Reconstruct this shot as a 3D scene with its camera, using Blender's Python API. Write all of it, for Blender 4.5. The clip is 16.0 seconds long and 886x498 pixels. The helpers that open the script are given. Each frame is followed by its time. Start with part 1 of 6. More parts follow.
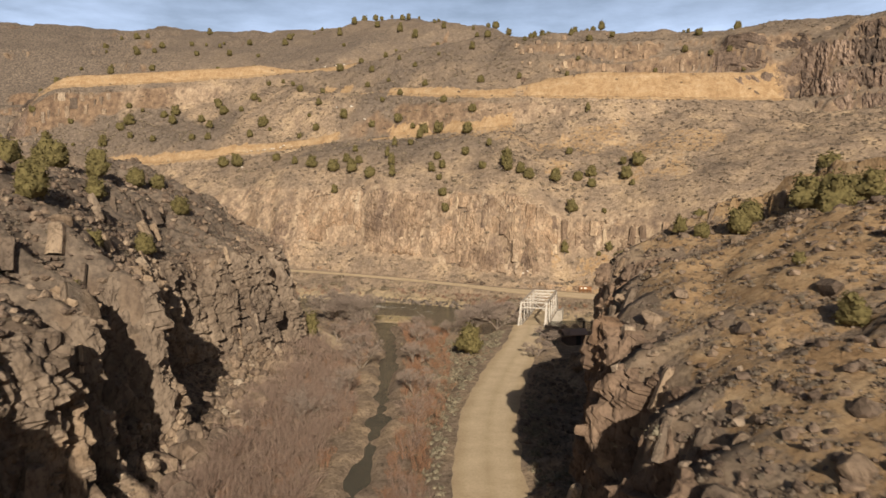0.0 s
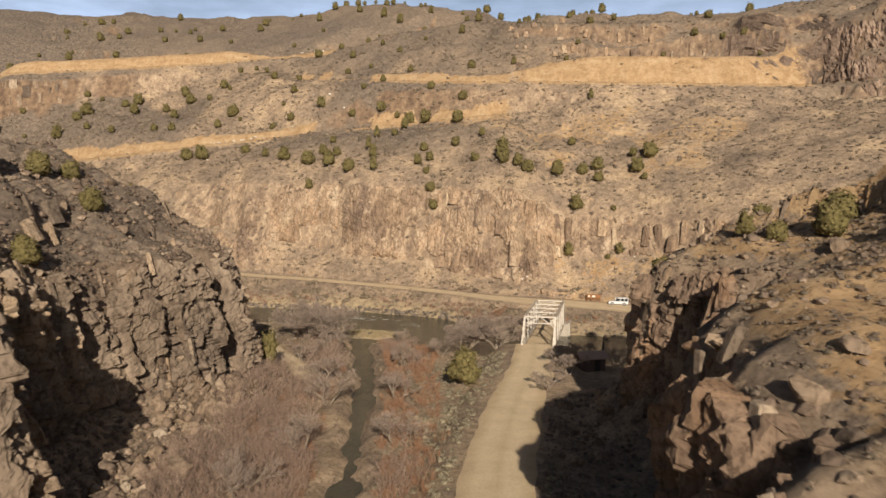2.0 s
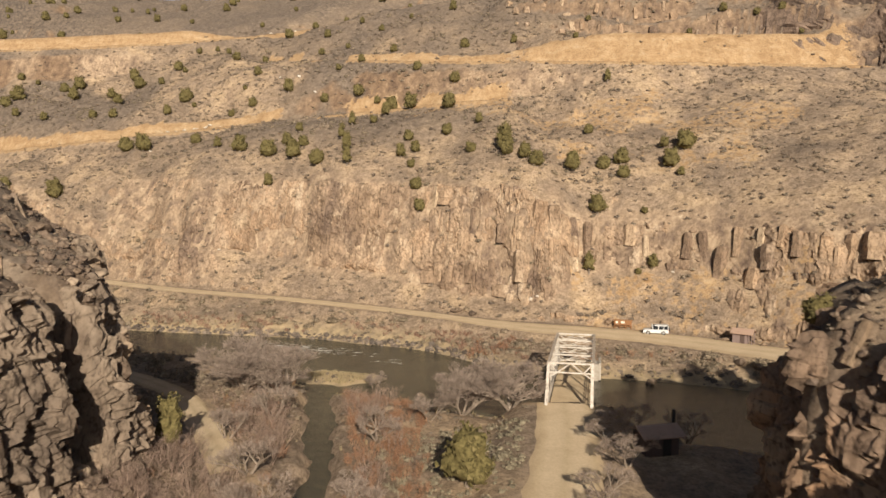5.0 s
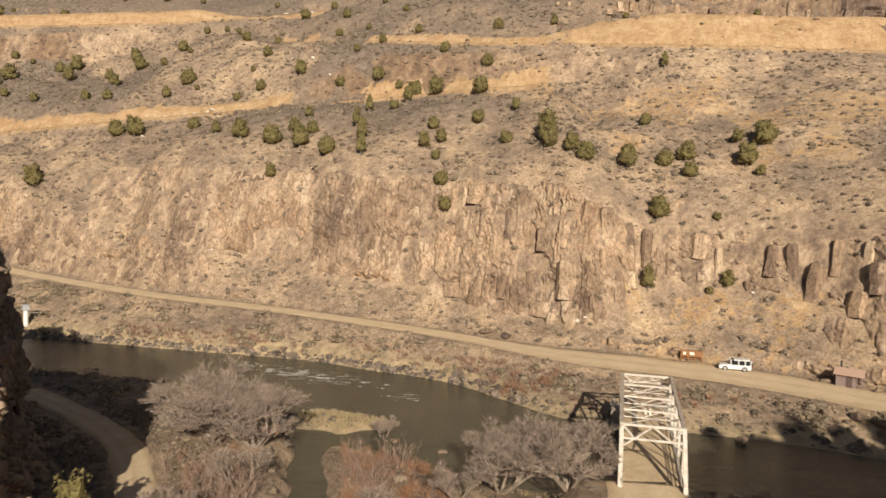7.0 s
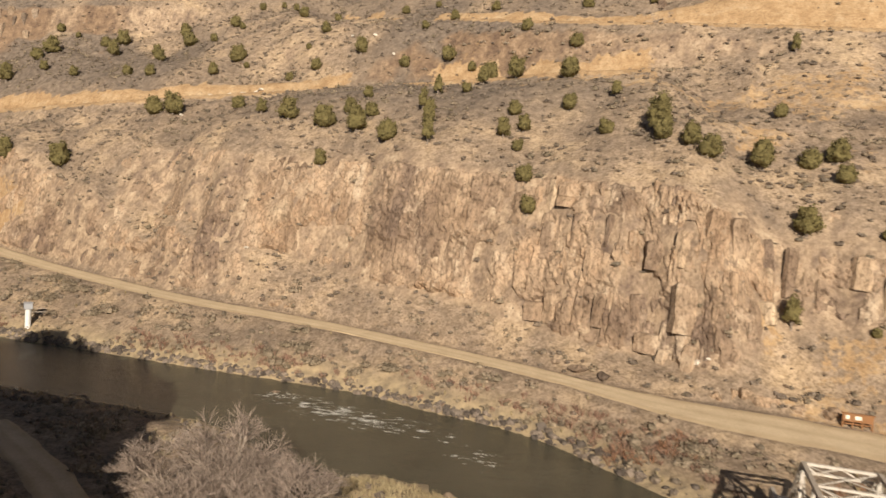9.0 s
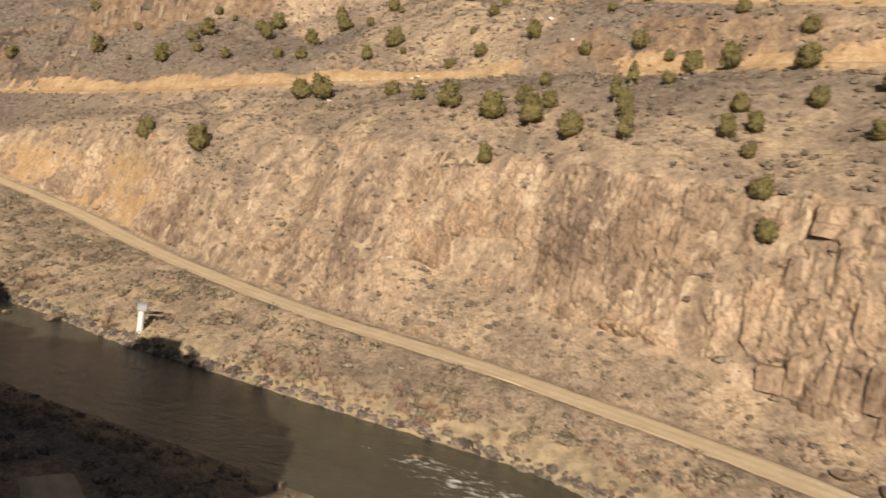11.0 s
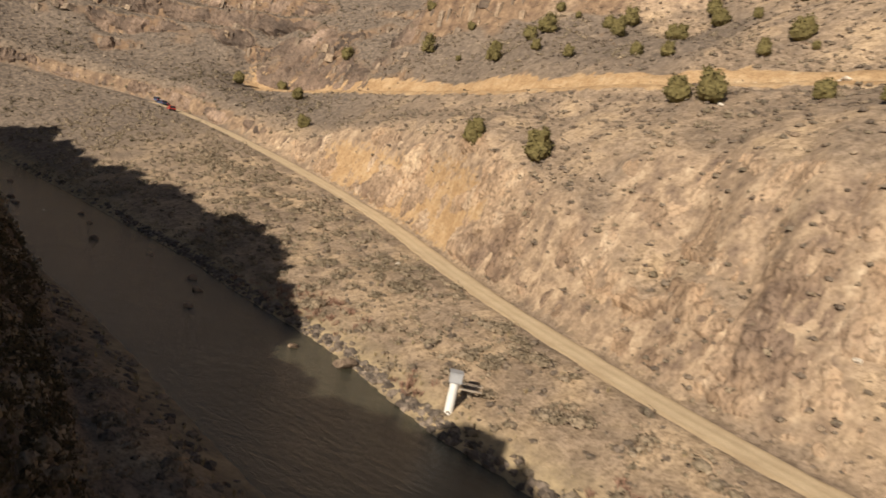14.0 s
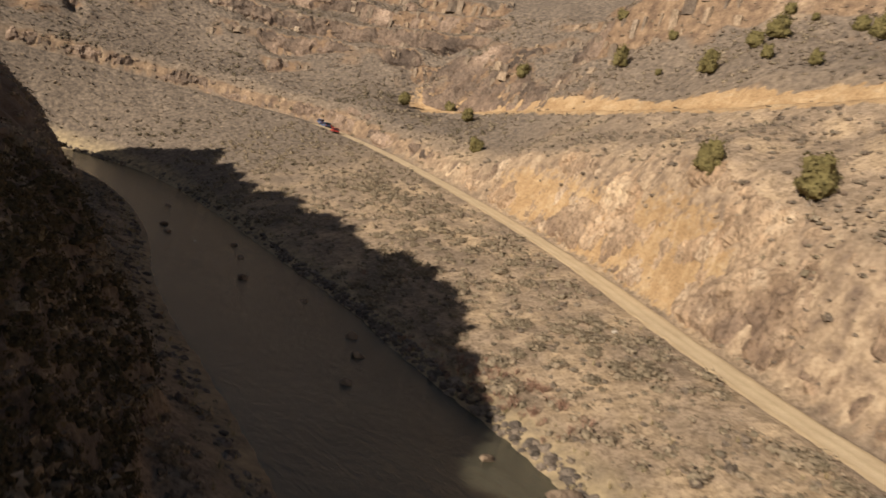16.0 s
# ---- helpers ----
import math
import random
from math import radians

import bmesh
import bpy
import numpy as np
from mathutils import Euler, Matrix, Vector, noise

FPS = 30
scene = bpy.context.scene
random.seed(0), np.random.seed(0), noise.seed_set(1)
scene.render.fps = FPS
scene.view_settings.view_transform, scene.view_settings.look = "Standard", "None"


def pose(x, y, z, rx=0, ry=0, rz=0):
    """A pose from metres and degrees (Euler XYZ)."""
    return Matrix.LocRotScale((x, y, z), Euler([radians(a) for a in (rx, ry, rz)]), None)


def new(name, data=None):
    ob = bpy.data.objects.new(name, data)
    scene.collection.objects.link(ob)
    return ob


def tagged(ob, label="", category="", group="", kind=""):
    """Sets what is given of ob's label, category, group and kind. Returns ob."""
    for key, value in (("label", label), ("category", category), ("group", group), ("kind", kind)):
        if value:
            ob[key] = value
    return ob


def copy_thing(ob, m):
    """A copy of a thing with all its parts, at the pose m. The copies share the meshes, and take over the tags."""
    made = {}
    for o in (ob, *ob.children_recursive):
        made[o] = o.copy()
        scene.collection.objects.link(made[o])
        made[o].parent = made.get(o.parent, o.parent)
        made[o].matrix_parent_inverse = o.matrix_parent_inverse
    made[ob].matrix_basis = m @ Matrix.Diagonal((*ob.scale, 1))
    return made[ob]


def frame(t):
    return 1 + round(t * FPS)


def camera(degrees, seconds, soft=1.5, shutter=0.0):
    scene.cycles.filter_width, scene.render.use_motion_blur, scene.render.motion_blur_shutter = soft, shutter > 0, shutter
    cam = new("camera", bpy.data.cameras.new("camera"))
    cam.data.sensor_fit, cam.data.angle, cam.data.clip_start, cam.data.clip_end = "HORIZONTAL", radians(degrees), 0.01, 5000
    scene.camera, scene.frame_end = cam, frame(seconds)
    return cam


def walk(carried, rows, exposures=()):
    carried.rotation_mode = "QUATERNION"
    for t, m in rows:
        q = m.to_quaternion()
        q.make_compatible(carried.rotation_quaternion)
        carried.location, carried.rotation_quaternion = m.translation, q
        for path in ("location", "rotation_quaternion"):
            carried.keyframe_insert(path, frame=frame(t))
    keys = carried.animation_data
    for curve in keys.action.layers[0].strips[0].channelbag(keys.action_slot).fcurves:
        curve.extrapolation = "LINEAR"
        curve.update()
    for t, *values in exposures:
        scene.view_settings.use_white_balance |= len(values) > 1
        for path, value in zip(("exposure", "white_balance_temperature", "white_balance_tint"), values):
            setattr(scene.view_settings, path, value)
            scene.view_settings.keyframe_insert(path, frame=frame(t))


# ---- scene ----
cam = camera(62.5, 16.0, soft=1.6, shutter=0.5)
METRES, EYE, TILT, LEAN, TURN = 200.0, 30.0, -4.4, 0.0, 0.0
ROWS = [
    (0.0, 0.0, 0.0, 0.0, -0.0, 0.0, 0.0),
    (0.5, -0.0002, 0.031, 0.0008, -0.02, -0.02, -0.26),
    (1.0, -0.0003, 0.0621, 0.0017, -0.31, -0.04, 0.06),
    (1.5, -0.0007, 0.0931, 0.0028, -0.46, -0.09, -0.37),
    (2.0, -0.0008, 0.1241, 0.0041, -1.01, -0.07, 0.06),
    (2.5, -0.0011, 0.1551, 0.0054, -1.09, -0.09, -0.29),
    (3.0, -0.0011, 0.1859, 0.0069, -1.51, -0.06, 0.03),
    (3.5, -0.0009, 0.2166, 0.0085, -1.79, -0.02, 0.26),
    (4.0, -0.0003, 0.247, 0.01, -1.96, 0.09, 0.12),
    (6.5, -0.0015, 0.3993, 0.0175, -1.4, 0.17, -1.05),
    (7.0, -0.0033, 0.4293, 0.0188, -0.55, 0.18, -1.63),
    (7.5, -0.0062, 0.4601, 0.0199, -0.4, 0.2, -2.07),
    (8.0, -0.0105, 0.4903, 0.0211, 0.79, 0.21, -2.85),
    (10.5, -0.0545, 0.6381, 0.0286, 10.17, -0.32, -7.18),
    (11.0, -0.0686, 0.6658, 0.0301, 13.97, -0.56, -8.62),
    (11.5, -0.0852, 0.6924, 0.0311, 18.25, -0.87, -10.05),
    (12.0, -0.1035, 0.718, 0.0315, 22.77, -1.39, -11.34),
    (12.5, -0.1239, 0.7423, 0.0313, 27.15, -1.98, -12.56),
    (13.0, -0.1463, 0.7658, 0.031, 30.71, -2.5, -13.58),
    (13.5, -0.1698, 0.7882, 0.0305, 33.58, -2.84, -14.23),
    (14.0, -0.1948, 0.8085, 0.031, 36.48, -3.28, -14.8),
    (14.5, -0.2213, 0.8281, 0.0308, 39.42, -3.6, -15.31),
    (15.0, -0.2488, 0.8456, 0.0306, 42.64, -3.95, -15.75),
    (15.5, -0.2772, 0.8628, 0.0303, 45.58, -4.2, -16.05),
    (16.0, -0.3058, 0.8781, 0.03, 48.48, -4.47, -16.2),
]
walk(cam, [(t, pose(0, 0, EYE, TILT, LEAN, TURN) @ pose(METRES * x, METRES * y, METRES * z, 90 + pitch, roll, yaw)) for t, x, y, z, yaw, pitch, roll in ROWS],
     exposures=((0.0, 0.08), (3.0, 0.18), (6.5, 0.28), (16.0, 0.28)))

# ---- daylight: a clear sky and one low sun behind the start of the flight ----
SUN_TRAVEL = Vector((-0.10, 0.99, -0.435)).normalized()
world = bpy.data.worlds.new("sky")
scene.world = world
world.use_nodes = True
wn = world.node_tree.nodes
wl = world.node_tree.links
sky = wn.new("ShaderNodeTexSky")
sky.sky_type = "NISHITA"
sky.sun_disc = False
sky.sun_elevation = math.asin(-SUN_TRAVEL.z)
sky.sun_rotation = math.atan2(-SUN_TRAVEL.x, -SUN_TRAVEL.y)
sky.altitude = 300.0
sky.dust_density = 3.0
wn["Background"].inputs["Strength"].default_value = 0.038
# thin cirrus low over the horizon, all round
coord = wn.new("ShaderNodeTexCoord")
stretch = wn.new("ShaderNodeMapping")
stretch.inputs["Scale"].default_value = (2.2, 2.2, 9.0)
cirrus = wn.new("ShaderNodeTexNoise")
cirrus.inputs["Scale"].default_value = 2.6
cirrus.inputs["Detail"].default_value = 7.0
cirrus.inputs["Roughness"].default_value = 0.6
wl.new(coord.outputs["Generated"], stretch.inputs["Vector"])
wl.new(stretch.outputs["Vector"], cirrus.inputs["Vector"])
veil = wn.new("ShaderNodeMapRange")
veil.inputs["From Min"].default_value, veil.inputs["From Max"].default_value = 0.36, 0.68
veil.inputs["To Min"].default_value, veil.inputs["To Max"].default_value = 0.5, 0.95
wl.new(cirrus.outputs["Fac"], veil.inputs["Value"])
split = wn.new("ShaderNodeSeparateXYZ")
wl.new(coord.outputs["Generated"], split.inputs["Vector"])
low = wn.new("ShaderNodeMapRange")
low.inputs["From Min"].default_value, low.inputs["From Max"].default_value = 0.20, 0.36
low.inputs["To Min"].default_value, low.inputs["To Max"].default_value = 1.0, 0.0
wl.new(split.outputs["Z"], low.inputs["Value"])
cover = wn.new("ShaderNodeMath")
cover.operation = "MULTIPLY"
wl.new(veil.outputs["Result"], cover.inputs[0])
wl.new(low.outputs["Result"], cover.inputs[1])
over = wn.new("ShaderNodeMixRGB")
over.inputs["Color2"].default_value = (16.5, 20.5, 28.0, 1)
wl.new(cover.outputs[0], over.inputs["Fac"])
wl.new(sky.outputs["Color"], over.inputs["Color1"])
wl.new(over.outputs["Color"], wn["Background"].inputs["Color"])
sun = new("sun", bpy.data.lights.new("sun", "SUN"))
sun.data.energy = 5.5
sun.data.angle = radians(0.55)
sun.data.color = (1.0, 0.895, 0.745)
sun.rotation_euler = SUN_TRAVEL.to_track_quat("-Z", "Y").to_euler()

# ---- the lie of the land: plan lines in metres, water level at zero ----
FAR_ROAD = ((420, -60, 6), (260, 40, 4), (120, 126, 3), (80, 155, 3), (60, 171, 3), (52, 178.5, 3), (44, 185, 3.1), (31, 189.3, 3.6), (18, 191.8, 4.1), (4.4, 201, 4.6), (-12, 209, 5.2),
            (-31, 217, 5.9), (-52, 222.8, 6.6), (-73.5, 233.5, 7.3), (-95.6, 245, 8.4), (-122, 261, 10.3), (-140, 268.5, 12),
            (-165, 276.5, 14.5), (-190, 283, 17), (-222, 290, 20), (-258, 291, 23), (-290, 276, 24), (-312, 252, 25), (-325, 222, 26), (-340, 170, 26), (-370, 40, 26))
FAR_EDGE = ((420, -85), (260, 14), (130, 98), (80, 137), (60, 154), (48, 163), (41, 167), (31, 170), (17, 173), (10, 181), (4, 189), (-3, 194), (-11, 197), (-19, 202), (-28, 204),
            (-46, 208), (-66, 213), (-76, 214.5), (-94, 222), (-117, 226), (-138, 232), (-168, 236), (-197, 241), (-250, 247), (-278, 240), (-297, 226), (-310, 195), (-340, 60))
NEAR_EDGE = ((420, -115), (260, -16), (130, 68), (80, 108), (50, 129), (25, 144), (2, 155), (-8, 161), (-17, 167), (-24, 177), (-31, 185), (-45, 188.5), (-60, 191), (-83, 196),
             (-100, 200), (-118, 203.5), (-134, 206), (-151, 210), (-168, 216), (-193, 222), (-212, 225), (-240, 227), (-262, 221), (-280, 204), (-316, 60))
LEFT_RIM = ((-24, -300, 20), (-25, -60, 20), (-27.5, 20, 19.5), (-28.6, 50, 20), (-29.4, 70, 20.8), (-29.4, 86, 21.2), (-31, 96, 20.5), (-31, 111, 20.5), (-29.5, 122, 20.5), (-30.2, 132, 21.5),
            (-39, 147, 23.5), (-50, 160, 18.8), (-65, 167, 15), (-86, 175, 14.8), (-110, 184, 19.3), (-130, 187, 19.8), (-160, 193, 20), (-209, 199, 20), (-240, 203, 22), (-262, 194, 24), (-285, 162, 27), (-316, 40, 32))
RIGHT_RIM = ((5, -300, 17), (8, -40, 17), (10, 20, 17), (11.5, 38, 17.2), (12, 46, 18), (13.5, 57, 20), (15.5, 68, 21.2), (18.5, 73, 21.5), (24, 77.5, 21.5), (28.5, 84, 21.5), (29, 91, 21.5), (25.5, 98, 21), (23.3, 105.5, 20.4),
             (29, 112, 21.5), (38, 114, 23.6), (51, 111, 25.2), (77, 95, 27), (127, 54, 28), (420, -130, 31))
NEAR_ROAD = ((4, -300, 4), (4, 20, 4.2), (4, 63, 3.8), (5, 82, 3.5), (7, 96, 3.2), (10.2, 112, 3.0), (14.2, 128, 3.0), (16.5, 139, 3.3), (17.5, 146, 3.4))
BEACH_PATH = ((-52, 177, 1.0), (-45, 171, 1.2), (-37, 164, 1.4), (-30, 155.5, 1.6), (-26, 147.5, 1.8), (-22, 139, 2.0), (-17, 128, 2.1))
STREAM = ((-10, -300, 2.2), (-10, 40, 1.4), (-8, 92, 0.7), (-9, 107, 0.5), (-9.5, 122, 0.3), (-10, 137, 0.1), (-12.5, 155, -0.1), (-14, 164, -0.4))
LEG_A = ((-256, 321, 33), (-230, 319, 34.6), (-200, 316, 37), (-170, 306, 38.3), (-130, 294, 40.2), (-100, 283, 42.5), (-58, 281, 47.2), (-20, 273, 50.5), (11, 262, 53), (32, 257, 54.5))
LEG_B = ((124, 251, 61.5), (105, 253, 62), (65, 258, 63), (53, 262, 63.8), (11, 278, 66), (-10, 287, 68), (-40, 310, 71.5), (-62, 328, 73.5))
LEG_C = ((-190, 338, 78), (-150, 341, 79.5), (-80, 343, 84), (-42, 345, 90), (-5, 352, 95.5), (15, 358, 97))
RIM_COLUMNS = (-185, -120, -20, 20, 34, 110)          # along the far side, where the slope's profile is given
PROFILES = (((0, 0), (3, 0), (4.5, 4), (8, 8), (14, 11), (22, 16), (28, 20.5), (40, 33), (60, 50), (88, 68), (110, 86), (170, 112), (230, 120), (500, 124)),
            ((0, 0), (2.6, 0), (4, 2.5), (5.6, 6), (6.5, 12), (8, 18), (10, 21), (22, 26), (46, 45), (60, 50), (88, 68), (110, 84), (170, 110), (230, 118), (500, 124)),
            ((0, 0), (2.8, 0), (6, 3), (10, 7), (12, 13), (15, 21), (17, 25), (21, 29), (37, 39), (56, 47), (70, 61), (92, 71), (115, 87), (170, 112), (230, 121), (500, 124)),
            ((0, 0), (4, 0), (9, 2.5), (11, 6), (14, 18), (17, 25), (22, 29), (38, 41), (55, 50), (68, 60), (92, 75), (118, 92), (170, 106), (230, 112), (500, 116)),
            ((0, 0), (5, 0), (9, 4), (15.5, 11.5), (17, 18.5), (23, 25), (40, 36), (52, 42), (67, 54), (78, 64), (92, 75), (98, 79), (106, 87), (130, 94), (190, 98), (500, 104)),
            ((0, 0), (5, 0), (9, 4), (15.5, 11.5), (17, 18.5), (23, 25), (40, 34), (60, 44), (97, 57), (103, 66), (110, 84), (130, 92), (190, 98), (500, 104)))


def lattice(ix, iy, seed):
    """Repeatable random numbers from 0 to 1 on whole numbers."""
    v = np.sin(ix * 127.1 + iy * 311.7 + seed * 74.7) * 43758.5453
    return v - np.floor(v)


def soft_noise(x, y, seed=0):
    """Smooth noise from -1 to 1 with cells of one metre."""
    ix, iy = np.floor(x), np.floor(y)
    fx, fy = x - ix, y - iy
    fx, fy = fx * fx * (3 - 2 * fx), fy * fy * (3 - 2 * fy)
    a, b = lattice(ix, iy, seed), lattice(ix + 1, iy, seed)
    c, d = lattice(ix, iy + 1, seed), lattice(ix + 1, iy + 1, seed)
    return 2 * (a + (b - a) * fx + (c - a) * fy + (a - b - c + d) * fx * fy) - 1


def rough(x, y, size, seed=0, octaves=4):
    total, gain = 0.0, 1.0
    for k in range(octaves):
        total = total + gain * soft_noise(x / size + 17.3 * k, y / size - 9.1 * k, seed + k)
        size, gain = size * 0.5, gain * 0.5
    return total


def along(x, y, line):
    """Signed distance from a line in plan (positive to the right of its way) and its third value at the nearest place."""
    best = np.full(x.shape, 1e9)
    side = np.ones(x.shape)
    value = np.zeros(x.shape)
    for a, b in zip(line, line[1:]):
        dx, dy = b[0] - a[0], b[1] - a[1]
        k = np.clip(((x - a[0]) * dx + (y - a[1]) * dy) / (dx * dx + dy * dy), 0, 1)
        px, py = x - a[0] - k * dx, y - a[1] - k * dy
        d = np.hypot(px, py)
        near = d < best - 1e-9
        best = np.where(near, d, best)
        side = np.where(near, np.where(px * dy - py * dx >= 0, 1.0, -1.0), side)
        if len(a) > 2:
            value = np.where(near, a[2] + k * (b[2] - a[2]), value)
    return best * side, value


def rounded(line, times=1):
    """The line with its corners cut."""
    for _ in range(times):
        out = [line[0]]
        for a, b in zip(line, line[1:]):
            out.append(tuple(0.75 * p + 0.25 * q for p, q in zip(a, b)))
            out.append(tuple(0.25 * p + 0.75 * q for p, q in zip(a, b)))
        line = out + [line[-1]]
    return line


FAR_ROAD, NEAR_ROAD = rounded(FAR_ROAD, 2), rounded(NEAR_ROAD, 2)
FAR_EDGE, NEAR_EDGE, STREAM = rounded(FAR_EDGE), rounded(NEAR_EDGE), rounded(STREAM)
BEACH_PATH = rounded(BEACH_PATH, 2)
LEG_A, LEG_B, LEG_C = rounded(LEG_A), rounded(LEG_B), rounded(LEG_C)


def smooth(a, b, v):
    k = np.clip((v - a) / (b - a), 0, 1)
    return k * k * (3 - 2 * k)


def far_slope(x, v):
    stack = [np.interp(v, [p[0] for p in prof], [p[1] for p in prof]) for prof in PROFILES]
    out = stack[0]
    for k in range(len(RIM_COLUMNS) - 1):
        w = smooth(RIM_COLUMNS[k], RIM_COLUMNS[k + 1], x)
        out = out + (stack[k + 1] - stack[k]) * w
    return out


def raw_far(x, y):
    """The far side before its switchback road was cut."""
    wob = rough(x, y, 22, 3, 3)
    v, zr = along(x, y, FAR_ROAD)
    bays = 2.2 * soft_noise(x / 8.5, y / 40, 91) + 1.1 * soft_noise(x / 3.3, y / 30, 92)
    vv = v + smooth(5, 11, v) * (1.0 * wob + bays * smooth(40, 14, v))
    z = zr + far_slope(x, np.maximum(vv, 0))
    z = z + smooth(14, 40, v) * (1.5 * wob + 0.45 * rough(x, y, 4, 5, 3)) + smooth(100, 260, v) * 7 * rough(x, y, 130, 8, 3)
    # broken ledges where the canyon bends away upstream and along the upper rim
    ledge = np.maximum(smooth(-198, -250, x) * smooth(8, 22, v), smooth(-60, -130, x) * smooth(48, 70, v)) + smooth(20, 70, x) * smooth(80, 92, v) * smooth(130, 100, v)
    ledge = ledge * np.where(x < -60, smooth(-0.25, 0.3, rough(x, y, 34, 99, 3)), 1.0)
    stepped = np.floor(z / 9 + 0.35 * wob) * 9 + 9 * smooth(0.62, 0.92, (z / 9 + 0.35 * wob) % 1.0) - 3.1 * wob
    return z + (stepped - z) * 0.75 * ledge, v, zr


LEG_LEVELS = []
for leg, half, flip, face in ((LEG_A, 2.1, -1, (2.4, 2.4)), (LEG_B, 3.6, 1, (2.6, 8.5)), (LEG_C, 2.4, -1, (4.8, -1.4))):
    px, py, pz = (np.array([p[k] for p in leg], dtype=float) for k in range(3))
    LEG_LEVELS.append((leg, half, flip, face, [(p[0], p[1], h) for p, h in zip(leg, raw_far(px, py)[0] - pz)]))


ALCOVES = ((42.0, 2.2, 3.4), (57.0, 2.2, 6.2), (63.6, 2.5, 6.8), (70.4, 3.2, 7.0), (92.0, 15.5, 6.4), (121.5, 1.6, 4.6), (110.0, 1.0, 1.6), (133.0, 2.0, 3.0))   # along the western cliff: middle, half width, depth


def alcoves(x, y):
    """How far the western cliff is hollowed out (minus) or stands forward."""
    out = 0.9 * soft_noise(x / 40, y / 3.1, 58) + 1.0 * np.exp(-((y - 114) / 6.0) ** 2)
    for mid, half, deep in ALCOVES:
        out = out - deep * np.exp(-((y - mid) / half) ** 6)
    return out * smooth(150, 136, y)


def land(x, y):
    """Height of the ground, and masks: road, bare cut, rock, damp bank."""
    wob = rough(x, y, 22, 3, 3)
    far, v, zr = raw_far(x, y)
    e, _ = along(x, y, FAR_EDGE)
    n, _ = along(x, y, NEAR_EDGE)
    n = -n
    cut = np.zeros_like(x)
    for leg, half, flip, face, over in LEG_LEVELS:
        w, zl = along(x, y, leg)
        w = w * flip
        _, high = along(x, y, over)
        lo, hi = min(leg[0][0], leg[-1][0]), max(leg[0][0], leg[-1][0])
        on = smooth(lo - 10, lo + 22, x) * smooth(hi + 10, hi - 8, x)
        far = far - high * np.exp(-(w / 11) ** 2) * on
        on = on * smooth(20, 14, w) * smooth(-11, -6, w)
        ww = w + 0.8 * rough(x, y, 10, 31, 3)
        reach = half + face[0] + (face[1] - face[0]) * (smooth(15, 60, x) if leg is not LEG_C else smooth(-90, -55, x))
        bench = np.clip(far, zl - np.maximum(-ww - half, 0) * 0.9 + np.clip((ww - half) * 1.5, 0, (reach - half) * 1.25), zl + np.maximum(ww - half, 0) * 1.7)
        gone = far - bench
        far = far - gone * on
        # bare earth shows on the bed, on the cut face above it and a little below
        band = smooth(-half - 1.6, -half - 0.4, ww) * smooth(reach + 0.8, reach, ww + 0.5 * soft_noise(x / 2.2, y / 2.2, 34))
        if leg is LEG_A:
            band = band * np.maximum(smooth(-45, -65, x), 0.25 + 0.75 * smooth(-0.35, 0.1, soft_noise(x / 11, y / 11, 33)))
        if leg is LEG_B:
            band = band * np.maximum(smooth(-26, -12, x) * (1 - 0.6 * np.exp(-((x - 29) / 6.0) ** 2)), 0.75 * smooth(0.1, 0.4, soft_noise(x / 6, y / 6, 35)))
        cut = np.maximum(cut, on * band * smooth(hi, hi - 14, x))
    # bare earth on the upper slopes, in drifts
    cut = np.maximum(cut, 0.44 * smooth(0.0, 0.6, rough(x, y, 16, 61, 4)) * smooth(24, 34, v) * smooth(76, 60, v) * smooth(-40, 5, x))
    cut = np.maximum(cut, 0.55 * smooth(25, 32, x) * smooth(4, 6, v) * smooth(17, 14, v) * smooth(100, 75, x) * (0.75 + 0.35 * soft_noise(x / 5, y / 5, 62)))
    cut = np.maximum(cut, 0.72 * smooth(-92, -105, x) * smooth(-180, -155, x) * smooth(2.5, 4, v) * smooth(9, 5, v))
    down = zr * np.clip(e / np.maximum(e + np.maximum(-v - 3.2, 0), 0.01), 0, 1) ** 0.8
    down = down + smooth(0.5, 4, e) * smooth(3.2, 6, -v) * 0.4 * rough(x, y, 5, 6, 3)
    far = np.where(v > 0, far, down)
    wide = 3.2 + 3.2 * smooth(6, 28, x)
    far = far + (zr - far) * smooth(1.3, 0, np.abs(v) - wide)
    # near side: valley floor, stream, track, two mesas
    s, zs = along(x, y, STREAM)
    t, zt = along(x, y, NEAR_ROAD)
    floor = 1.4 + 1.2 * smooth(2, 10, x) * smooth(150, 120, y) + 1.6 * smooth(-14, -24, x) * smooth(150, 120, y) + 0.35 * rough(x, y, 6, 41, 3) + 0.25 * wob
    floor = floor * smooth(-0.5, 7, n)
    bed = np.maximum(zs - 0.5, -0.8)
    floor = bed + (floor - bed) * smooth(0.4, 2.1, np.abs(s) - 0.7 * smooth(100, 128, y) + 0.6 * smooth(98, 75, y) + 0.9 * rough(x, y, 4, 43, 2))
    pad = smooth(8.5, 4.8, np.abs(t)) * smooth(150, 146, y)
    near = floor + (zt - floor) * pad
    w, zw = along(x, y, BEACH_PATH)
    near = near + (zw - near) * smooth(4.5, 2.2, np.abs(w))
    rock, crag = np.zeros_like(x), np.zeros_like(x)
    notch = 1.0 * rough(x, y, 9, 51, 2) + 0.9 * np.abs(soft_noise(x / 3.1, y / 3.1, 57)) - 0.4
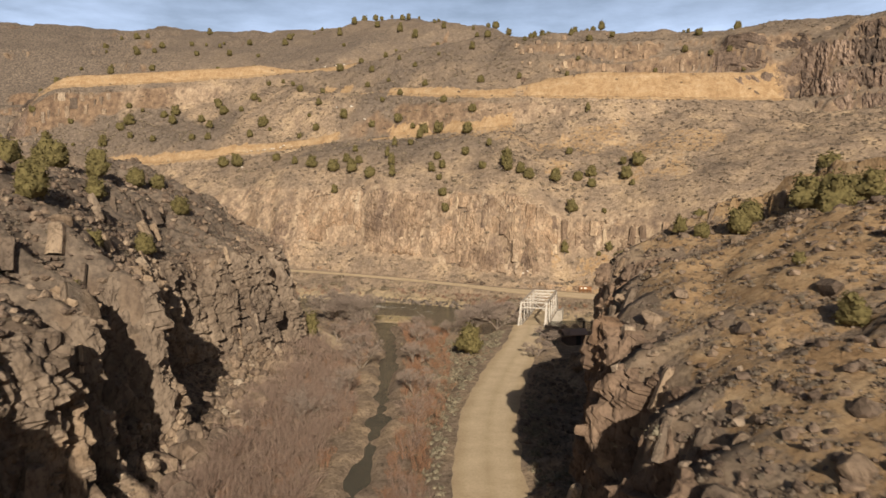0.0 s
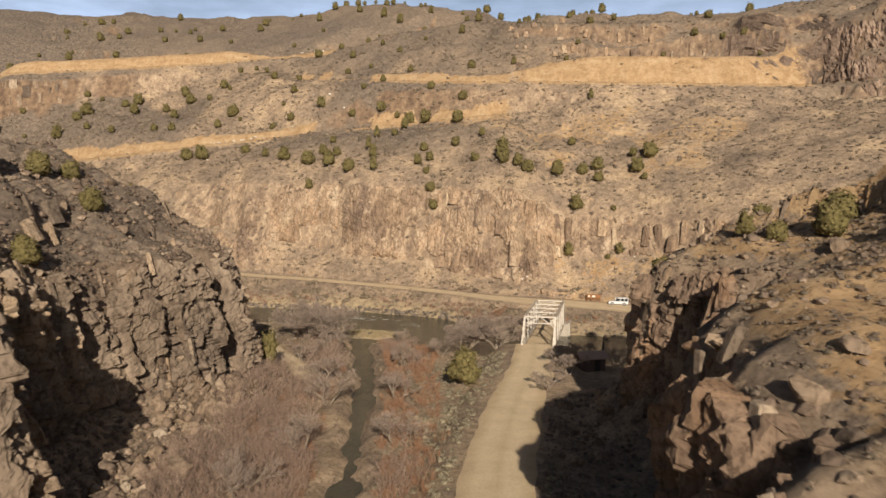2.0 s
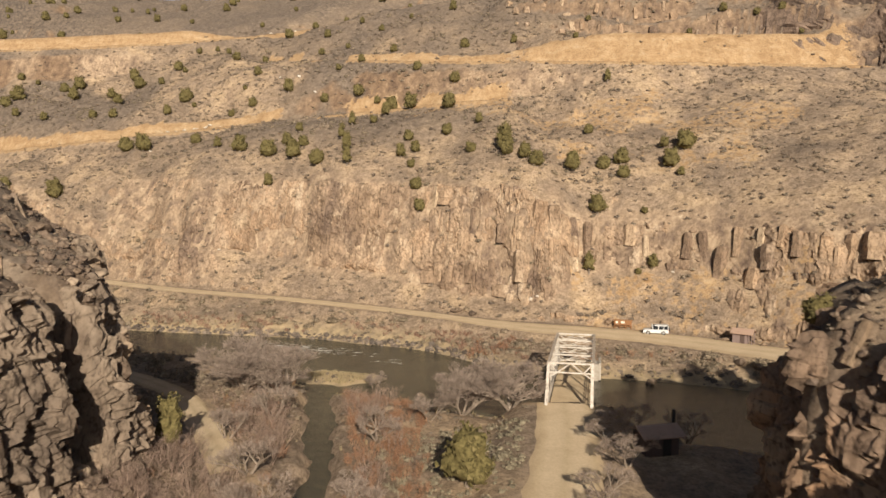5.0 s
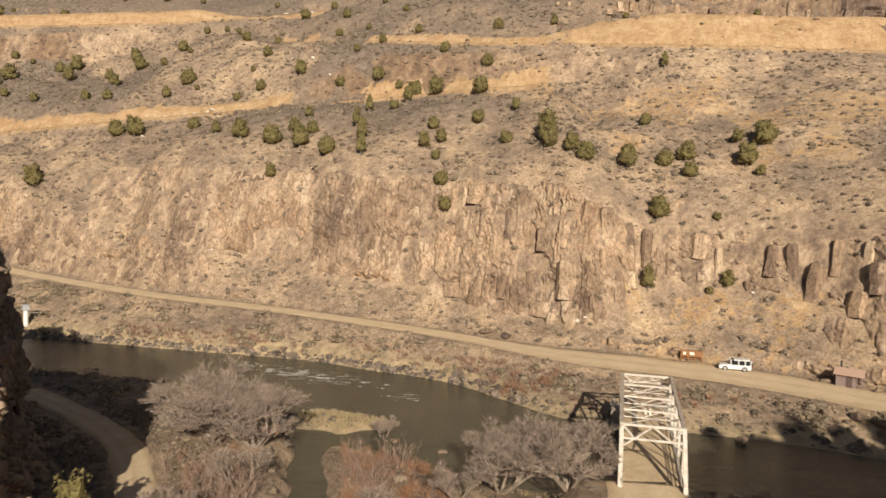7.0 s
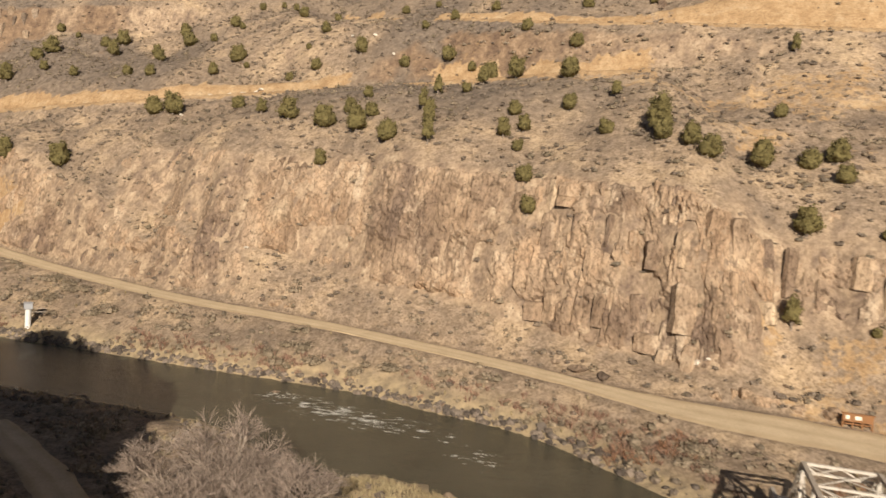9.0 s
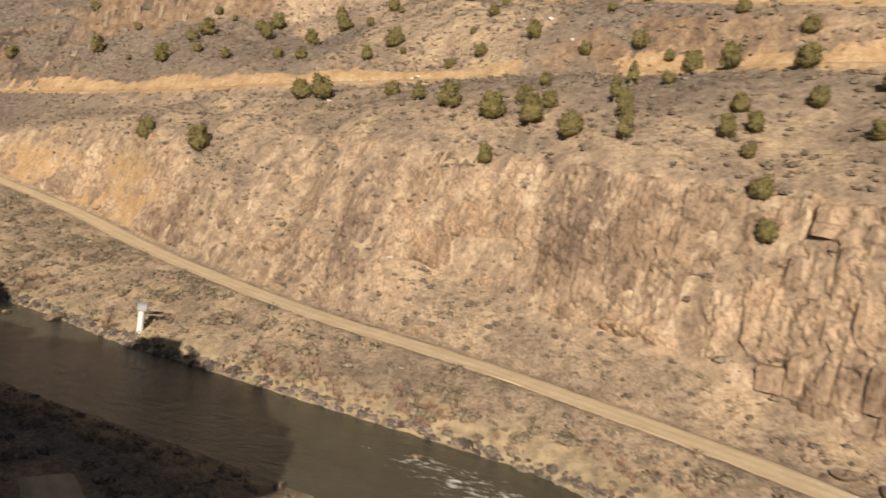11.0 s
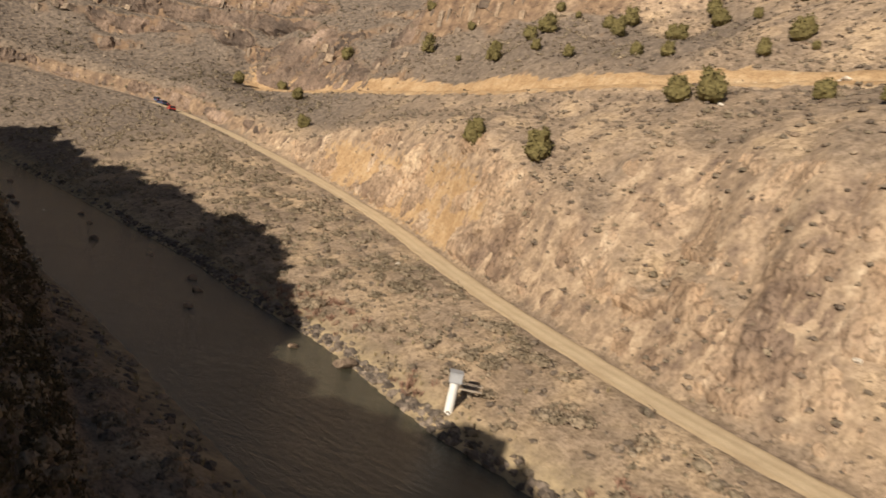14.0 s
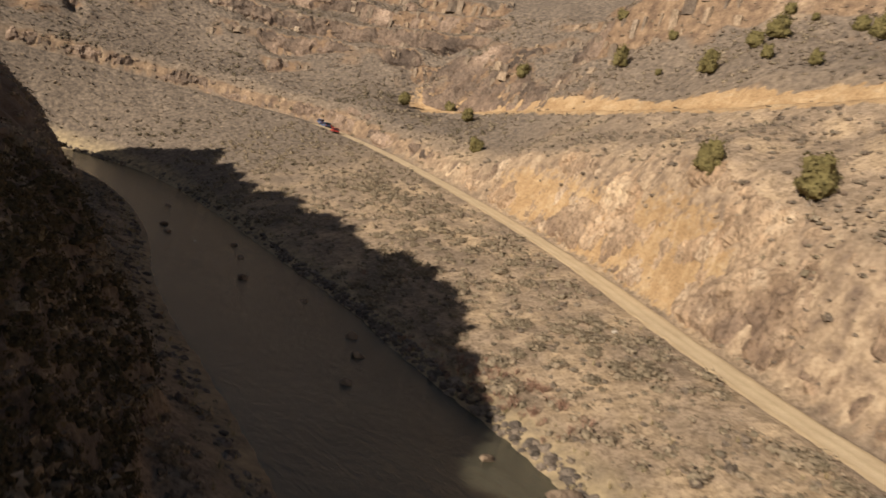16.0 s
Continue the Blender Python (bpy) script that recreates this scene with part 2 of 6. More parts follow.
    for line, sign, talus in ((LEFT_RIM, -1, 3.6), (RIGHT_RIM, 1, 3.0)):
        d, zm = along(x, y, line)
        d = d * sign - 0.9
        if sign < 0:
            d = d + (notch + alcoves(x, y)) * smooth(15, 5, d)
        else:
            d = d + notch * smooth(15, 5, d) + (4.0 * ((y / 8.5 + 0.35 * soft_noise(x / 40, y / 6, 60)) % 1.0) - 3.0) * smooth(4.5, 0.5, d)
        north = smooth(-40, -80, x) * smooth(125, 160, y) if sign < 0 else 0.0 * x
        back = smooth(-70, -128, x) * smooth(100, 140, y) if sign < 0 else 0.0 * x
        zm = zm + north * (1.3 * soft_noise(x / 4.2, y * 0, 66) + 1.0 * soft_noise(x / 1.6, y * 0, 67))
        if sign < 0:
            cap, tilt = 20 + 12 * back, 0.6 + 0.2 * back
        else:
            cap, tilt = 65.0, 0.42
        # stony shelves step the tops of the mesas
        shelf = 1.5 * smooth(0.18, 0.42, soft_noise(x / 9, y / 13, 54)) + 0.9 * smooth(0.15, 0.35, soft_noise(x / 4.5, y / 6, 53)) + 0.5 * smooth(0.1, 0.3, soft_noise(x / 2.2, y / 2.9, 52))
        top = zm + np.where(d > 0, np.minimum(d, cap) * tilt + 0.15 * np.maximum(np.minimum(d, 300) - cap, 0), 0) + smooth(0.5, 6, d) * (0.8 * wob + 0.5 * rough(x, y, 3, 55, 3) - 0.6 + shelf * (0.9 if sign < 0 else 0.4) + 2.4 * north * soft_noise(x / 5.5, y / 9, 56))
        foot = near + talus * smooth(-8, -2.0, d) * (1 + 0.4 * wob) * (1 - north)
        wall = foot + (top - foot) * np.interp(d / (1 + 4.0 * north + (0.6 * np.exp(-((y - 127) / 9.0) ** 2) if sign < 0 else 0.0)), (-2.5, -1.9, -1.0, -0.3, 0.2), (0, 0.34, 0.78, 0.96, 1.0))
        near = np.where(d > -16, np.maximum(wall, near), near)
        rock = np.maximum(rock, 0.5 * smooth(-4.5, -2.5, d) * smooth(3, 0.4, d))
        crag = np.maximum(crag, (1.0 * smooth(60, 20, d) if sign < 0 else 0.3 * smooth(10, 2, d)) * smooth(-5, -2.5, d))
    # the water's bed lies between the two edges
    inside = np.minimum(-e, -n)
    z = np.where(e > 0, far, np.where(n > 0, near, -1.2 * smooth(0, 3.0, inside)))
    isle = np.exp(-(((x + 12.5 + 0.45 * (y - 170)) / 6.2) ** 2 + ((y - 170.5) / 3.6) ** 2) * np.clip(1.2 + 1.1 * rough(x, y, 5, 72, 4), 0.45, 3.6))
    z = np.maximum(z, 1.1 * isle - 0.45 + 0.2 * rough(x, y, 2, 71, 2) * isle)
    rock = np.maximum(rock, np.where(e > 0, smooth(6 + 8 * smooth(24, 32, x), 9 + 7 * smooth(24, 32, x), v) * smooth(24, 18, v) * np.maximum(smooth(-45, -20, x), 0.25 + 0.75 * smooth(-0.2, 0.3, rough(x, y, 8, 97, 3))), 0))
    rock = np.maximum(rock, np.where(e > 0, 0.75 * smooth(-140, -190, x) * smooth(8, 16, v) * smooth(-0.5, 0.3, wob), 0))
    damp = np.where(e > 0, smooth(5, 0.5, e), np.where(n > 0, smooth(6, 0.5, n), 1.0))
    scree_shade = smooth(-0.15, 0.45, rough(x, y, 34, 95, 4)) * smooth(20, 40, v) * smooth(40, -10, x) + smooth(-120, -190, x) * smooth(4, 14, v)
    # besides real dark rubble, the near bank's soil is darkened for its shade
    scree_shade = np.where(e > 0, np.clip(scree_shade + 0.75 * smooth(78, 105, v), 0, 1) + 0.75 * smooth(-165, -235, x), np.where(n > 0, np.maximum(crag, 1.5 * smooth(-40, -60, x) * smooth(140, 165, y) * smooth(2.0, 4.0, z)), 0))
    # sandy soil of the east mesa, coloured paler to offset its weak sun
    sand_lift = 0.78 * smooth(1.0, 5.0, along(x, y, RIGHT_RIM)[0]) * (0.8 + 0.35 * rough(x, y, 9, 63, 3)) * smooth(0, 20, y)
    scree_shade = np.where((e > 0) & (v < 0), np.maximum(scree_shade, 1.25 * smooth(-185, -245, x)), scree_shade)
    return z, np.where(e > 0, cut, np.where((n > 0) & (x > 5), np.clip(sand_lift, 0, 1), 0)), rock, damp, scree_shade


# ---- materials ----
def shader(name, rough_value=0.9, metal=0.0):
    m = bpy.data.materials.new(name)
    m.use_nodes = True
    b = m.node_tree.nodes["Principled BSDF"]
    b.inputs["Roughness"].default_value = rough_value
    b.inputs["Metallic"].default_value = metal
    b.inputs["Specular IOR Level"].default_value = 0.25
    return m, m.node_tree, b


def node(nt, kind, **values):
    n = nt.nodes.new("ShaderNode" + kind)
    for key, value in values.items():
        if key == "operation":
            n.operation = value
        else:
            n.inputs[key.replace("_", " ")].default_value = value
    return n


def grain(nt, scale, detail=4.0, rough_value=0.6, stretch=(1, 1, 1), offset=0.0, local=False):
    """Noise in metres."""
    tc = nt.nodes.new("ShaderNodeTexCoord")
    mp = nt.nodes.new("ShaderNodeMapping")
    mp.inputs["Scale"].default_value = stretch
    mp.inputs["Location"].default_value = (offset, offset * 0.7, offset * 1.3)
    if local:
        nt.links.new(tc.outputs["Object"], mp.inputs["Vector"])
    else:
        geo = nt.nodes.new("ShaderNodeNewGeometry")
        nt.links.new(geo.outputs["Position"], mp.inputs["Vector"])
    n = node(nt, "TexNoise", Scale=scale, Detail=detail, Roughness=rough_value)
    nt.links.new(mp.outputs["Vector"], n.inputs["Vector"])
    return n.outputs["Fac"]


def ramp(nt, value, *stops):
    r = nt.nodes.new("ShaderNodeValToRGB")
    el = r.color_ramp.elements
    while len(el) < len(stops):
        el.new(0.5)
    for e, (at, c) in zip(el, stops):
        e.position = at
        e.color = (*c, 1) if len(c) == 3 else c
    nt.links.new(value, r.inputs["Fac"])
    return r.outputs["Color"]


def grey(nt, value, lo, hi):
    return ramp(nt, value, (lo, (0, 0, 0)), (hi, (1, 1, 1)))


def mix(nt, fac, a, b, how="MIX"):
    m = nt.nodes.new("ShaderNodeMixRGB")
    m.blend_type = how
    for sock, v in zip(m.inputs, (fac, a, b)):
        if isinstance(v, bpy.types.NodeSocket):
            nt.links.new(v, sock)
        else:
            sock.default_value = v if isinstance(v, (int, float)) else (*v, 1)
    return m.outputs["Color"]


def attr(nt, name):
    a = nt.nodes.new("ShaderNodeAttribute")
    a.attribute_name = name
    return a.outputs["Fac"]


def bump(nt, b, height, strength, distance):
    n = node(nt, "Bump", Strength=strength, Distance=distance)
    nt.links.new(height, n.inputs["Height"])
    nt.links.new(n.outputs["Normal"], b.inputs["Normal"])


def finish(nt, b, color):
    nt.links.new(color, b.inputs["Base Color"])


# ground: gravelly soil, bare orange cuts, varnished rock, damp bank
MAT_GROUND, nt, b = shader("dry_ground", 0.95)
soil = ramp(nt, grain(nt, 0.11, 5, 0.62), (0.32, (0.22, 0.166, 0.122)), (0.5, (0.335, 0.248, 0.172)), (0.68, (0.49, 0.36, 0.23)))
gravel = ramp(nt, grain(nt, 2.6, 6, 0.75, offset=7), (0.40, (0.36, 0.33, 0.31)), (0.48, (0.85, 0.84, 0.83)), (0.58, (1.05, 1.05, 1.05)), (0.68, (1.4, 1.38, 1.34)))
soil = mix(nt, 0.7, soil, gravel, "MULTIPLY")
litter = ramp(nt, grain(nt, 0.85, 4, 0.55, offset=53), (0.44, (1.0, 1.0, 1.0)), (0.56, (0.55, 0.53, 0.5)))
soil = mix(nt, 0.55, soil, litter, "MULTIPLY")
scree_shade = ramp(nt, grain(nt, 0.9, 6, 0.7, offset=61), (0.36, (0.07, 0.055, 0.044)), (0.50, (0.145, 0.112, 0.086)), (0.62, (0.22, 0.169, 0.125)), (0.72, (0.34, 0.262, 0.195)))
scree_shade_mul = node(nt, "Math", operation="MULTIPLY")
scree_shade_mul.use_clamp = True
nt.links.new(attr(nt, "m_scree_shade"), scree_shade_mul.inputs[0])
scree_shade_mul.inputs[1].default_value = 0.9
soil = mix(nt, scree_shade_mul.outputs[0], soil, scree_shade)
stone = ramp(nt, grain(nt, 0.42, 6, 0.62, (1, 1, 0.7), 3), (0.30, (0.15, 0.105, 0.08)), (0.45, (0.29, 0.21, 0.145)), (0.58, (0.41, 0.30, 0.20)), (0.72, (0.55, 0.43, 0.30)))
stone = mix(nt, 0.55, stone, ramp(nt, grain(nt, 1.9, 5, 0.7, (1, 1, 0.8), 13), (0.38, (0.35, 0.31, 0.28)), (0.6, (1.0, 1.0, 1.0))), "MULTIPLY")
earth = ramp(nt, grain(nt, 0.22, 6, 0.66, (1, 1, 2.5), 21), (0.30, (0.33, 0.212, 0.112)), (0.52, (0.42, 0.283, 0.155)), (0.66, (0.465, 0.335, 0.20)), (0.8, (0.58, 0.46, 0.32)))
earth = mix(nt, 0.45, earth, gravel, "MULTIPLY")
stone = mix(nt, scree_shade_mul.outputs[0], stone, mix(nt, 1.0, stone, (0.62, 0.56, 0.52), "MULTIPLY"))
rills = ramp(nt, grain(nt, 0.7, 4, 0.6, (1, 1, 0.06), 71), (0.4, (0.78, 0.74, 0.7)), (0.58, (1, 1, 1)))
earth = mix(nt, 0.8, earth, rills, "MULTIPLY")
edge_noise = grain(nt, 0.8, 4, 0.6, offset=31)
cut_add = node(nt, "Math", operation="ADD")
nt.links.new(attr(nt, "m_cut"), cut_add.inputs[0])
nt.links.new(edge_noise, cut_add.inputs[1])
color = mix(nt, grey(nt, attr(nt, "m_rock"), 0.3, 0.8), soil, stone)
color = mix(nt, grey(nt, cut_add.outputs[0], 0.86, 1.12), color, earth)
bank = ramp(nt, grain(nt, 0.7, 4, 0.6, offset=41), (0.35, (0.20, 0.155, 0.10)), (0.65, (0.44, 0.335, 0.195)))
damp_mul = node(nt, "Math", operation="MULTIPLY")
nt.links.new(grey(nt, attr(nt, "m_damp"), 0.1, 0.9), damp_mul.inputs[0])
damp_mul.inputs[1].default_value = 0.75
color = mix(nt, damp_mul.outputs[0], color, bank)
finish(nt, b, color)
bump(nt, b, grain(nt, 1.6, 8, 0.72, offset=5), 0.65, 0.4)

# packed dirt of the roads
MAT_ROAD, nt, b = shader("packed_dirt", 0.95)
base = ramp(nt, grain(nt, 0.35, 5, 0.6), (0.3, (0.54, 0.41, 0.262)), (0.7, (0.66, 0.515, 0.338)))
lanes = ramp(nt, attr(nt, "lane"), (0.0, (0.88, 0.87, 0.84)), (0.22, (1.0, 1.0, 1.0)), (0.5, (1.0, 1.0, 1.0)), (0.72, (0.86, 0.84, 0.8)), (1.0, (0.78, 0.74, 0.7)))
base = mix(nt, 0.9, base, lanes, "MULTIPLY")
finish(nt, b, mix(nt, 0.35, base, ramp(nt, grain(nt, 4.0, 4, 0.7, offset=9), (0.35, (0.6, 0.57, 0.53)), (0.6, (1, 1, 1))), "MULTIPLY"))
bump(nt, b, grain(nt, 5, 5, 0.6), 0.35, 0.08)

# river water: murky green-brown, with foam where it breaks
MAT_WATER, nt, b = shader("river_water", 0.1)
b.inputs["Specular IOR Level"].default_value = 0.5
body = ramp(nt, grain(nt, 0.06, 4, 0.6), (0.35, (0.048, 0.046, 0.030)), (0.65, (0.075, 0.069, 0.046)))
foam_noise = grain(nt, 1.1, 8, 0.78, (0.45, 1.2, 1), 3)
foam_mul = node(nt, "Math", operation="MULTIPLY")
nt.links.new(attr(nt, "m_foam"), foam_mul.inputs[0])
nt.links.new(foam_noise, foam_mul.inputs[1])
foam = grey(nt, foam_mul.outputs[0], 0.56, 0.66)
finish(nt, b, mix(nt, foam, body, (0.72, 0.70, 0.64)))
fr = node(nt, "Math", operation="MULTIPLY_ADD")
nt.links.new(foam, fr.inputs[0])
fr.inputs[1].default_value, fr.inputs[2].default_value = 0.6, 0.1
nt.links.new(fr.outputs[0], b.inputs["Roughness"])
bump(nt, b, grain(nt, 0.9, 6, 0.65, (0.6, 1.3, 1), 17), 0.6, 0.4)


def joint_lines(nt, scale):
    """Dark joints between angular blocks, in metres."""
    geo = nt.nodes.new("ShaderNodeNewGeometry")
    warp = node(nt, "TexNoise", Scale=0.7, Detail=3.0)
    nt.links.new(geo.outputs["Position"], warp.inputs["Vector"])
    push = node(nt, "VectorMath", operation="MULTIPLY_ADD")
    nt.links.new(warp.outputs["Color"], push.inputs[0])
    push.inputs[1].default_value = (0.55, 0.55, 0.55)
    nt.links.new(geo.outputs["Position"], push.inputs[2])
    mp = nt.nodes.new("ShaderNodeMapping")
    mp.inputs["Scale"].default_value = (1, 1, 0.38)
    nt.links.new(push.outputs["Vector"], mp.inputs["Vector"])
    cell = nt.nodes.new("ShaderNodeTexVoronoi")
    cell.feature = "DISTANCE_TO_EDGE"
    cell.inputs["Scale"].default_value = scale
    nt.links.new(mp.outputs["Vector"], cell.inputs["Vector"])
    return ramp(nt, cell.outputs["Distance"], (0.0, (0.16, 0.14, 0.12)), (0.03, (0.8, 0.79, 0.77)), (0.07, (1, 1, 1)))


def rock_material(name, tones, local=True, pale=0.0, field=""):
    """Weathered basalt: varnish in upright streaks over a tone that differs from piece to piece."""
    m, nt, b = shader(name, 0.88)
    if field:
        tone = ramp(nt, attr(nt, field), *tones)
    else:
        info = nt.nodes.new("ShaderNodeObjectInfo") if local else nt.nodes.new("ShaderNodeNewGeometry")
        tone = ramp(nt, info.outputs["Random" if local else "Random Per Island"], *tones)
    streak = ramp(nt, grain(nt, 0.7, 7, 0.7, (1, 1, 0.5), 2), (0.38, (0.40, 0.34, 0.30)), (0.5, (0.9, 0.87, 0.84)), (0.62, (1.35, 1.3, 1.23)))
    color = mix(nt, 0.5, tone, streak, "MULTIPLY")
    crack = ramp(nt, grain(nt, 2.6, 6, 0.75, (1, 1, 0.6), 11), (0.40, (0.30, 0.27, 0.25)), (0.47, (0.95, 0.95, 0.95)), (0.6, (1.05, 1.05, 1.05)), (0.7, (1.25, 1.24, 1.22)))
    color = mix(nt, 0.7, color, crack, "MULTIPLY")
    varnish = ramp(nt, grain(nt, 0.13, 5, 0.62, (1, 1, 0.6), 29), (0.40, (0.5, 0.45, 0.42)), (0.54, (1, 1, 1)))
    color = mix(nt, 0.45 if pale else 0.3, color, varnish, "MULTIPLY")
    joints = joint_lines(nt, 0.5 if field else 0.9)
    color = mix(nt, 0.45, color, joints, "MULTIPLY")
    if pale:
        color = mix(nt, grey(nt, grain(nt, 0.2, 7, 0.72, (1, 1, 0.45), 19), 0.55, 0.66), color, mix(nt, 0.7, (0.485, 0.372, 0.26), crack, 'MULTIPLY'))
    finish(nt, b, color)
    bump(nt, b, grain(nt, 3.2, 8, 0.78, (1, 1, 0.6), 5), 0.7, 0.16)
    return m


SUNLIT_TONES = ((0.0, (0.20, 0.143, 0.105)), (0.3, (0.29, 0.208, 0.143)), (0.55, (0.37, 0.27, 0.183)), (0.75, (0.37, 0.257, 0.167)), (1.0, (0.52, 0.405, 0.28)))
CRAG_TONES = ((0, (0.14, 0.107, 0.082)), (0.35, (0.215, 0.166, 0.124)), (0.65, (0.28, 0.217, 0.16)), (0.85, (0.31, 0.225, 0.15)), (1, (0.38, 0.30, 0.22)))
MAT_COLUMN = rock_material("sunlit_basalt", SUNLIT_TONES, True, 1.0)
MAT_CRAG = rock_material("dark_basalt", CRAG_TONES)
EAST_TONES = ((0, (0.12, 0.084, 0.062)), (0.35, (0.185, 0.13, 0.093)), (0.65, (0.235, 0.162, 0.112)), (0.85, (0.29, 0.18, 0.108)), (1, (0.33, 0.245, 0.17)))
UPSTREAM_TONES = ((0, (0.08, 0.06, 0.048)), (0.35, (0.14, 0.103, 0.079)), (0.65, (0.22, 0.158, 0.118)), (1, (0.34, 0.25, 0.188)))
MAT_EAST_FACE = rock_material("east_crag_face", EAST_TONES, False, 0.0, "tone")
MAT_UPSTREAM_FACE = rock_material("upstream_face", UPSTREAM_TONES, False, 0.0, "tone")
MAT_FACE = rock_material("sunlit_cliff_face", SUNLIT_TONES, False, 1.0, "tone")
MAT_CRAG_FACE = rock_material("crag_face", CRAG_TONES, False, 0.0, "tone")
MAT_RUBBLE = rock_material("rubble", ((0.0, (0.15, 0.11, 0.083)), (0.4, (0.23, 0.17, 0.122)), (0.75, (0.31, 0.23, 0.16)), (0.93, (0.36, 0.28, 0.20)), (1.0, (0.45, 0.37, 0.28))), False)
MAT_DARK_RUBBLE = rock_material("dark_rubble", ((0.0, (0.14, 0.104, 0.08)), (0.5, (0.21, 0.155, 0.116)), (0.85, (0.28, 0.208, 0.15)), (1.0, (0.38, 0.295, 0.215))), False)
MAT_WET_STONE = rock_material("dark_bank_stone", ((0.0, (0.1, 0.083, 0.07)), (0.6, (0.17, 0.138, 0.112)), (1.0, (0.28, 0.225, 0.178))), False)
MAT_BOULDER = rock_material("boulder", ((0.0, (0.15, 0.112, 0.085)), (0.5, (0.23, 0.17, 0.122)), (1.0, (0.31, 0.23, 0.16))))
MAT_WHITE_ROCK = rock_material("chalky_rock", ((0.0, (0.62, 0.55, 0.46)), (1.0, (0.72, 0.66, 0.57))))


def leafy(name, tones, by_object=False, rough_value=0.9, thin=0.4):
    m, nt, b = shader(name, rough_value)
    info = nt.nodes.new("ShaderNodeObjectInfo" if by_object else "ShaderNodeNewGeometry")
    tone = ramp(nt, info.outputs["Random" if by_object else "Random Per Island"], *tones)
    fleck = ramp(nt, grain(nt, 3.5, 3, 0.6), (0.35, (0.55, 0.55, 0.52)), (0.6, (1.1, 1.1, 1.1)))
    finish(nt, b, mix(nt, 0.85, tone, fleck, "MULTIPLY"))
    b.inputs["Specular IOR Level"].default_value = 0.1
    if thin:
        # light passes through thin sprays and twigs
        through_leaf = nt.nodes.new("ShaderNodeBsdfTranslucent")
        both = nt.nodes.new("ShaderNodeMixShader")
        both.inputs["Fac"].default_value = thin
        nt.links.new(b.inputs["Base Color"].links[0].from_socket, through_leaf.inputs["Color"])
        nt.links.new(b.outputs["BSDF"], both.inputs[1])
        nt.links.new(through_leaf.outputs["BSDF"], both.inputs[2])
        nt.links.new(both.outputs["Shader"], nt.nodes["Material Output"].inputs["Surface"])
    return m


MAT_SAGE = leafy("sagebrush", ((0, (0.17, 0.134, 0.106)), (0.35, (0.235, 0.185, 0.145)), (0.6, (0.22, 0.18, 0.133)), (0.85, (0.29, 0.228, 0.173)), (1, (0.36, 0.28, 0.195))), thin=0.35)
MAT_BANK_BRUSH = leafy("bank_brush", ((0, (0.23, 0.185, 0.128)), (0.4, (0.305, 0.245, 0.173)), (0.75, (0.37, 0.295, 0.215)), (1, (0.45, 0.355, 0.25))), thin=0.35)
MAT_PALE_SAGE = leafy("pale_sage", ((0, (0.24, 0.205, 0.145)), (0.5, (0.31, 0.265, 0.187)), (1, (0.38, 0.32, 0.22))), thin=0.3)
MAT_BEND_BRUSH = leafy("bend_brush", ((0, (0.1, 0.082, 0.055)), (0.5, (0.16, 0.13, 0.09)), (1, (0.24, 0.19, 0.13))), thin=0.2)
# bank brush: colour lowered so that the shaded bank reads near black
MAT_SHADE_BRUSH = leafy("shade_brush", ((0, (0.07, 0.06, 0.035)), (0.5, (0.11, 0.09, 0.055)), (1, (0.15, 0.115, 0.07))), thin=0.3)
MAT_JUNIPER = leafy("juniper_leaf", ((0, (0.085, 0.071, 0.031)), (0.4, (0.123, 0.102, 0.042)), (0.75, (0.153, 0.124, 0.052)), (1, (0.19, 0.15, 0.068))), thin=0)
MAT_GRASS = leafy("dry_grass", ((0, (0.36, 0.275, 0.155)), (0.6, (0.48, 0.385, 0.235)), (1, (0.42, 0.35, 0.215))), thin=0.25)
MAT_GREY_TWIG = leafy("grey_twig", ((0, (0.29, 0.222, 0.182)), (0.5, (0.37, 0.292, 0.24)), (1, (0.46, 0.37, 0.305))), thin=0.25)
MAT_THICKET = leafy("thicket_twig", ((0, (0.29, 0.2, 0.158)), (0.5, (0.375, 0.27, 0.213)), (1, (0.46, 0.345, 0.27))), thin=0.3)
MAT_RED_TWIG = leafy("red_twig", ((0, (0.31, 0.155, 0.095)), (0.5, (0.39, 0.215, 0.13)), (1, (0.45, 0.29, 0.185))), thin=0.25)
MAT_MAUVE_TWIG = leafy("mauve_twig", ((0, (0.288, 0.168, 0.126)), (0.5, (0.372, 0.228, 0.168)), (1, (0.432, 0.288, 0.204))), thin=0.25)
MAT_BARK = leafy("grey_bark", ((0, (0.22, 0.17, 0.13)), (1, (0.32, 0.26, 0.21))), thin=0)


def coat(name, color, r=0.55, metal=0.0, worn=(0.5, 0.45, 0.4), amount=0.4, size=1.2):
    """Paint, metal, wood or board with dirt and wear."""
    m, nt, b = shader(name, r, metal)
    dark = tuple(c * w for c, w in zip(color, worn))
    fac = grey(nt, grain(nt, size, 6, 0.7), 0.5, 0.7)
    mul = node(nt, "Math", operation="MULTIPLY")
    nt.links.new(fac, mul.inputs[0])
    mul.inputs[1].default_value = amount
    finish(nt, b, mix(nt, mul.outputs[0], color, dark))
    return m


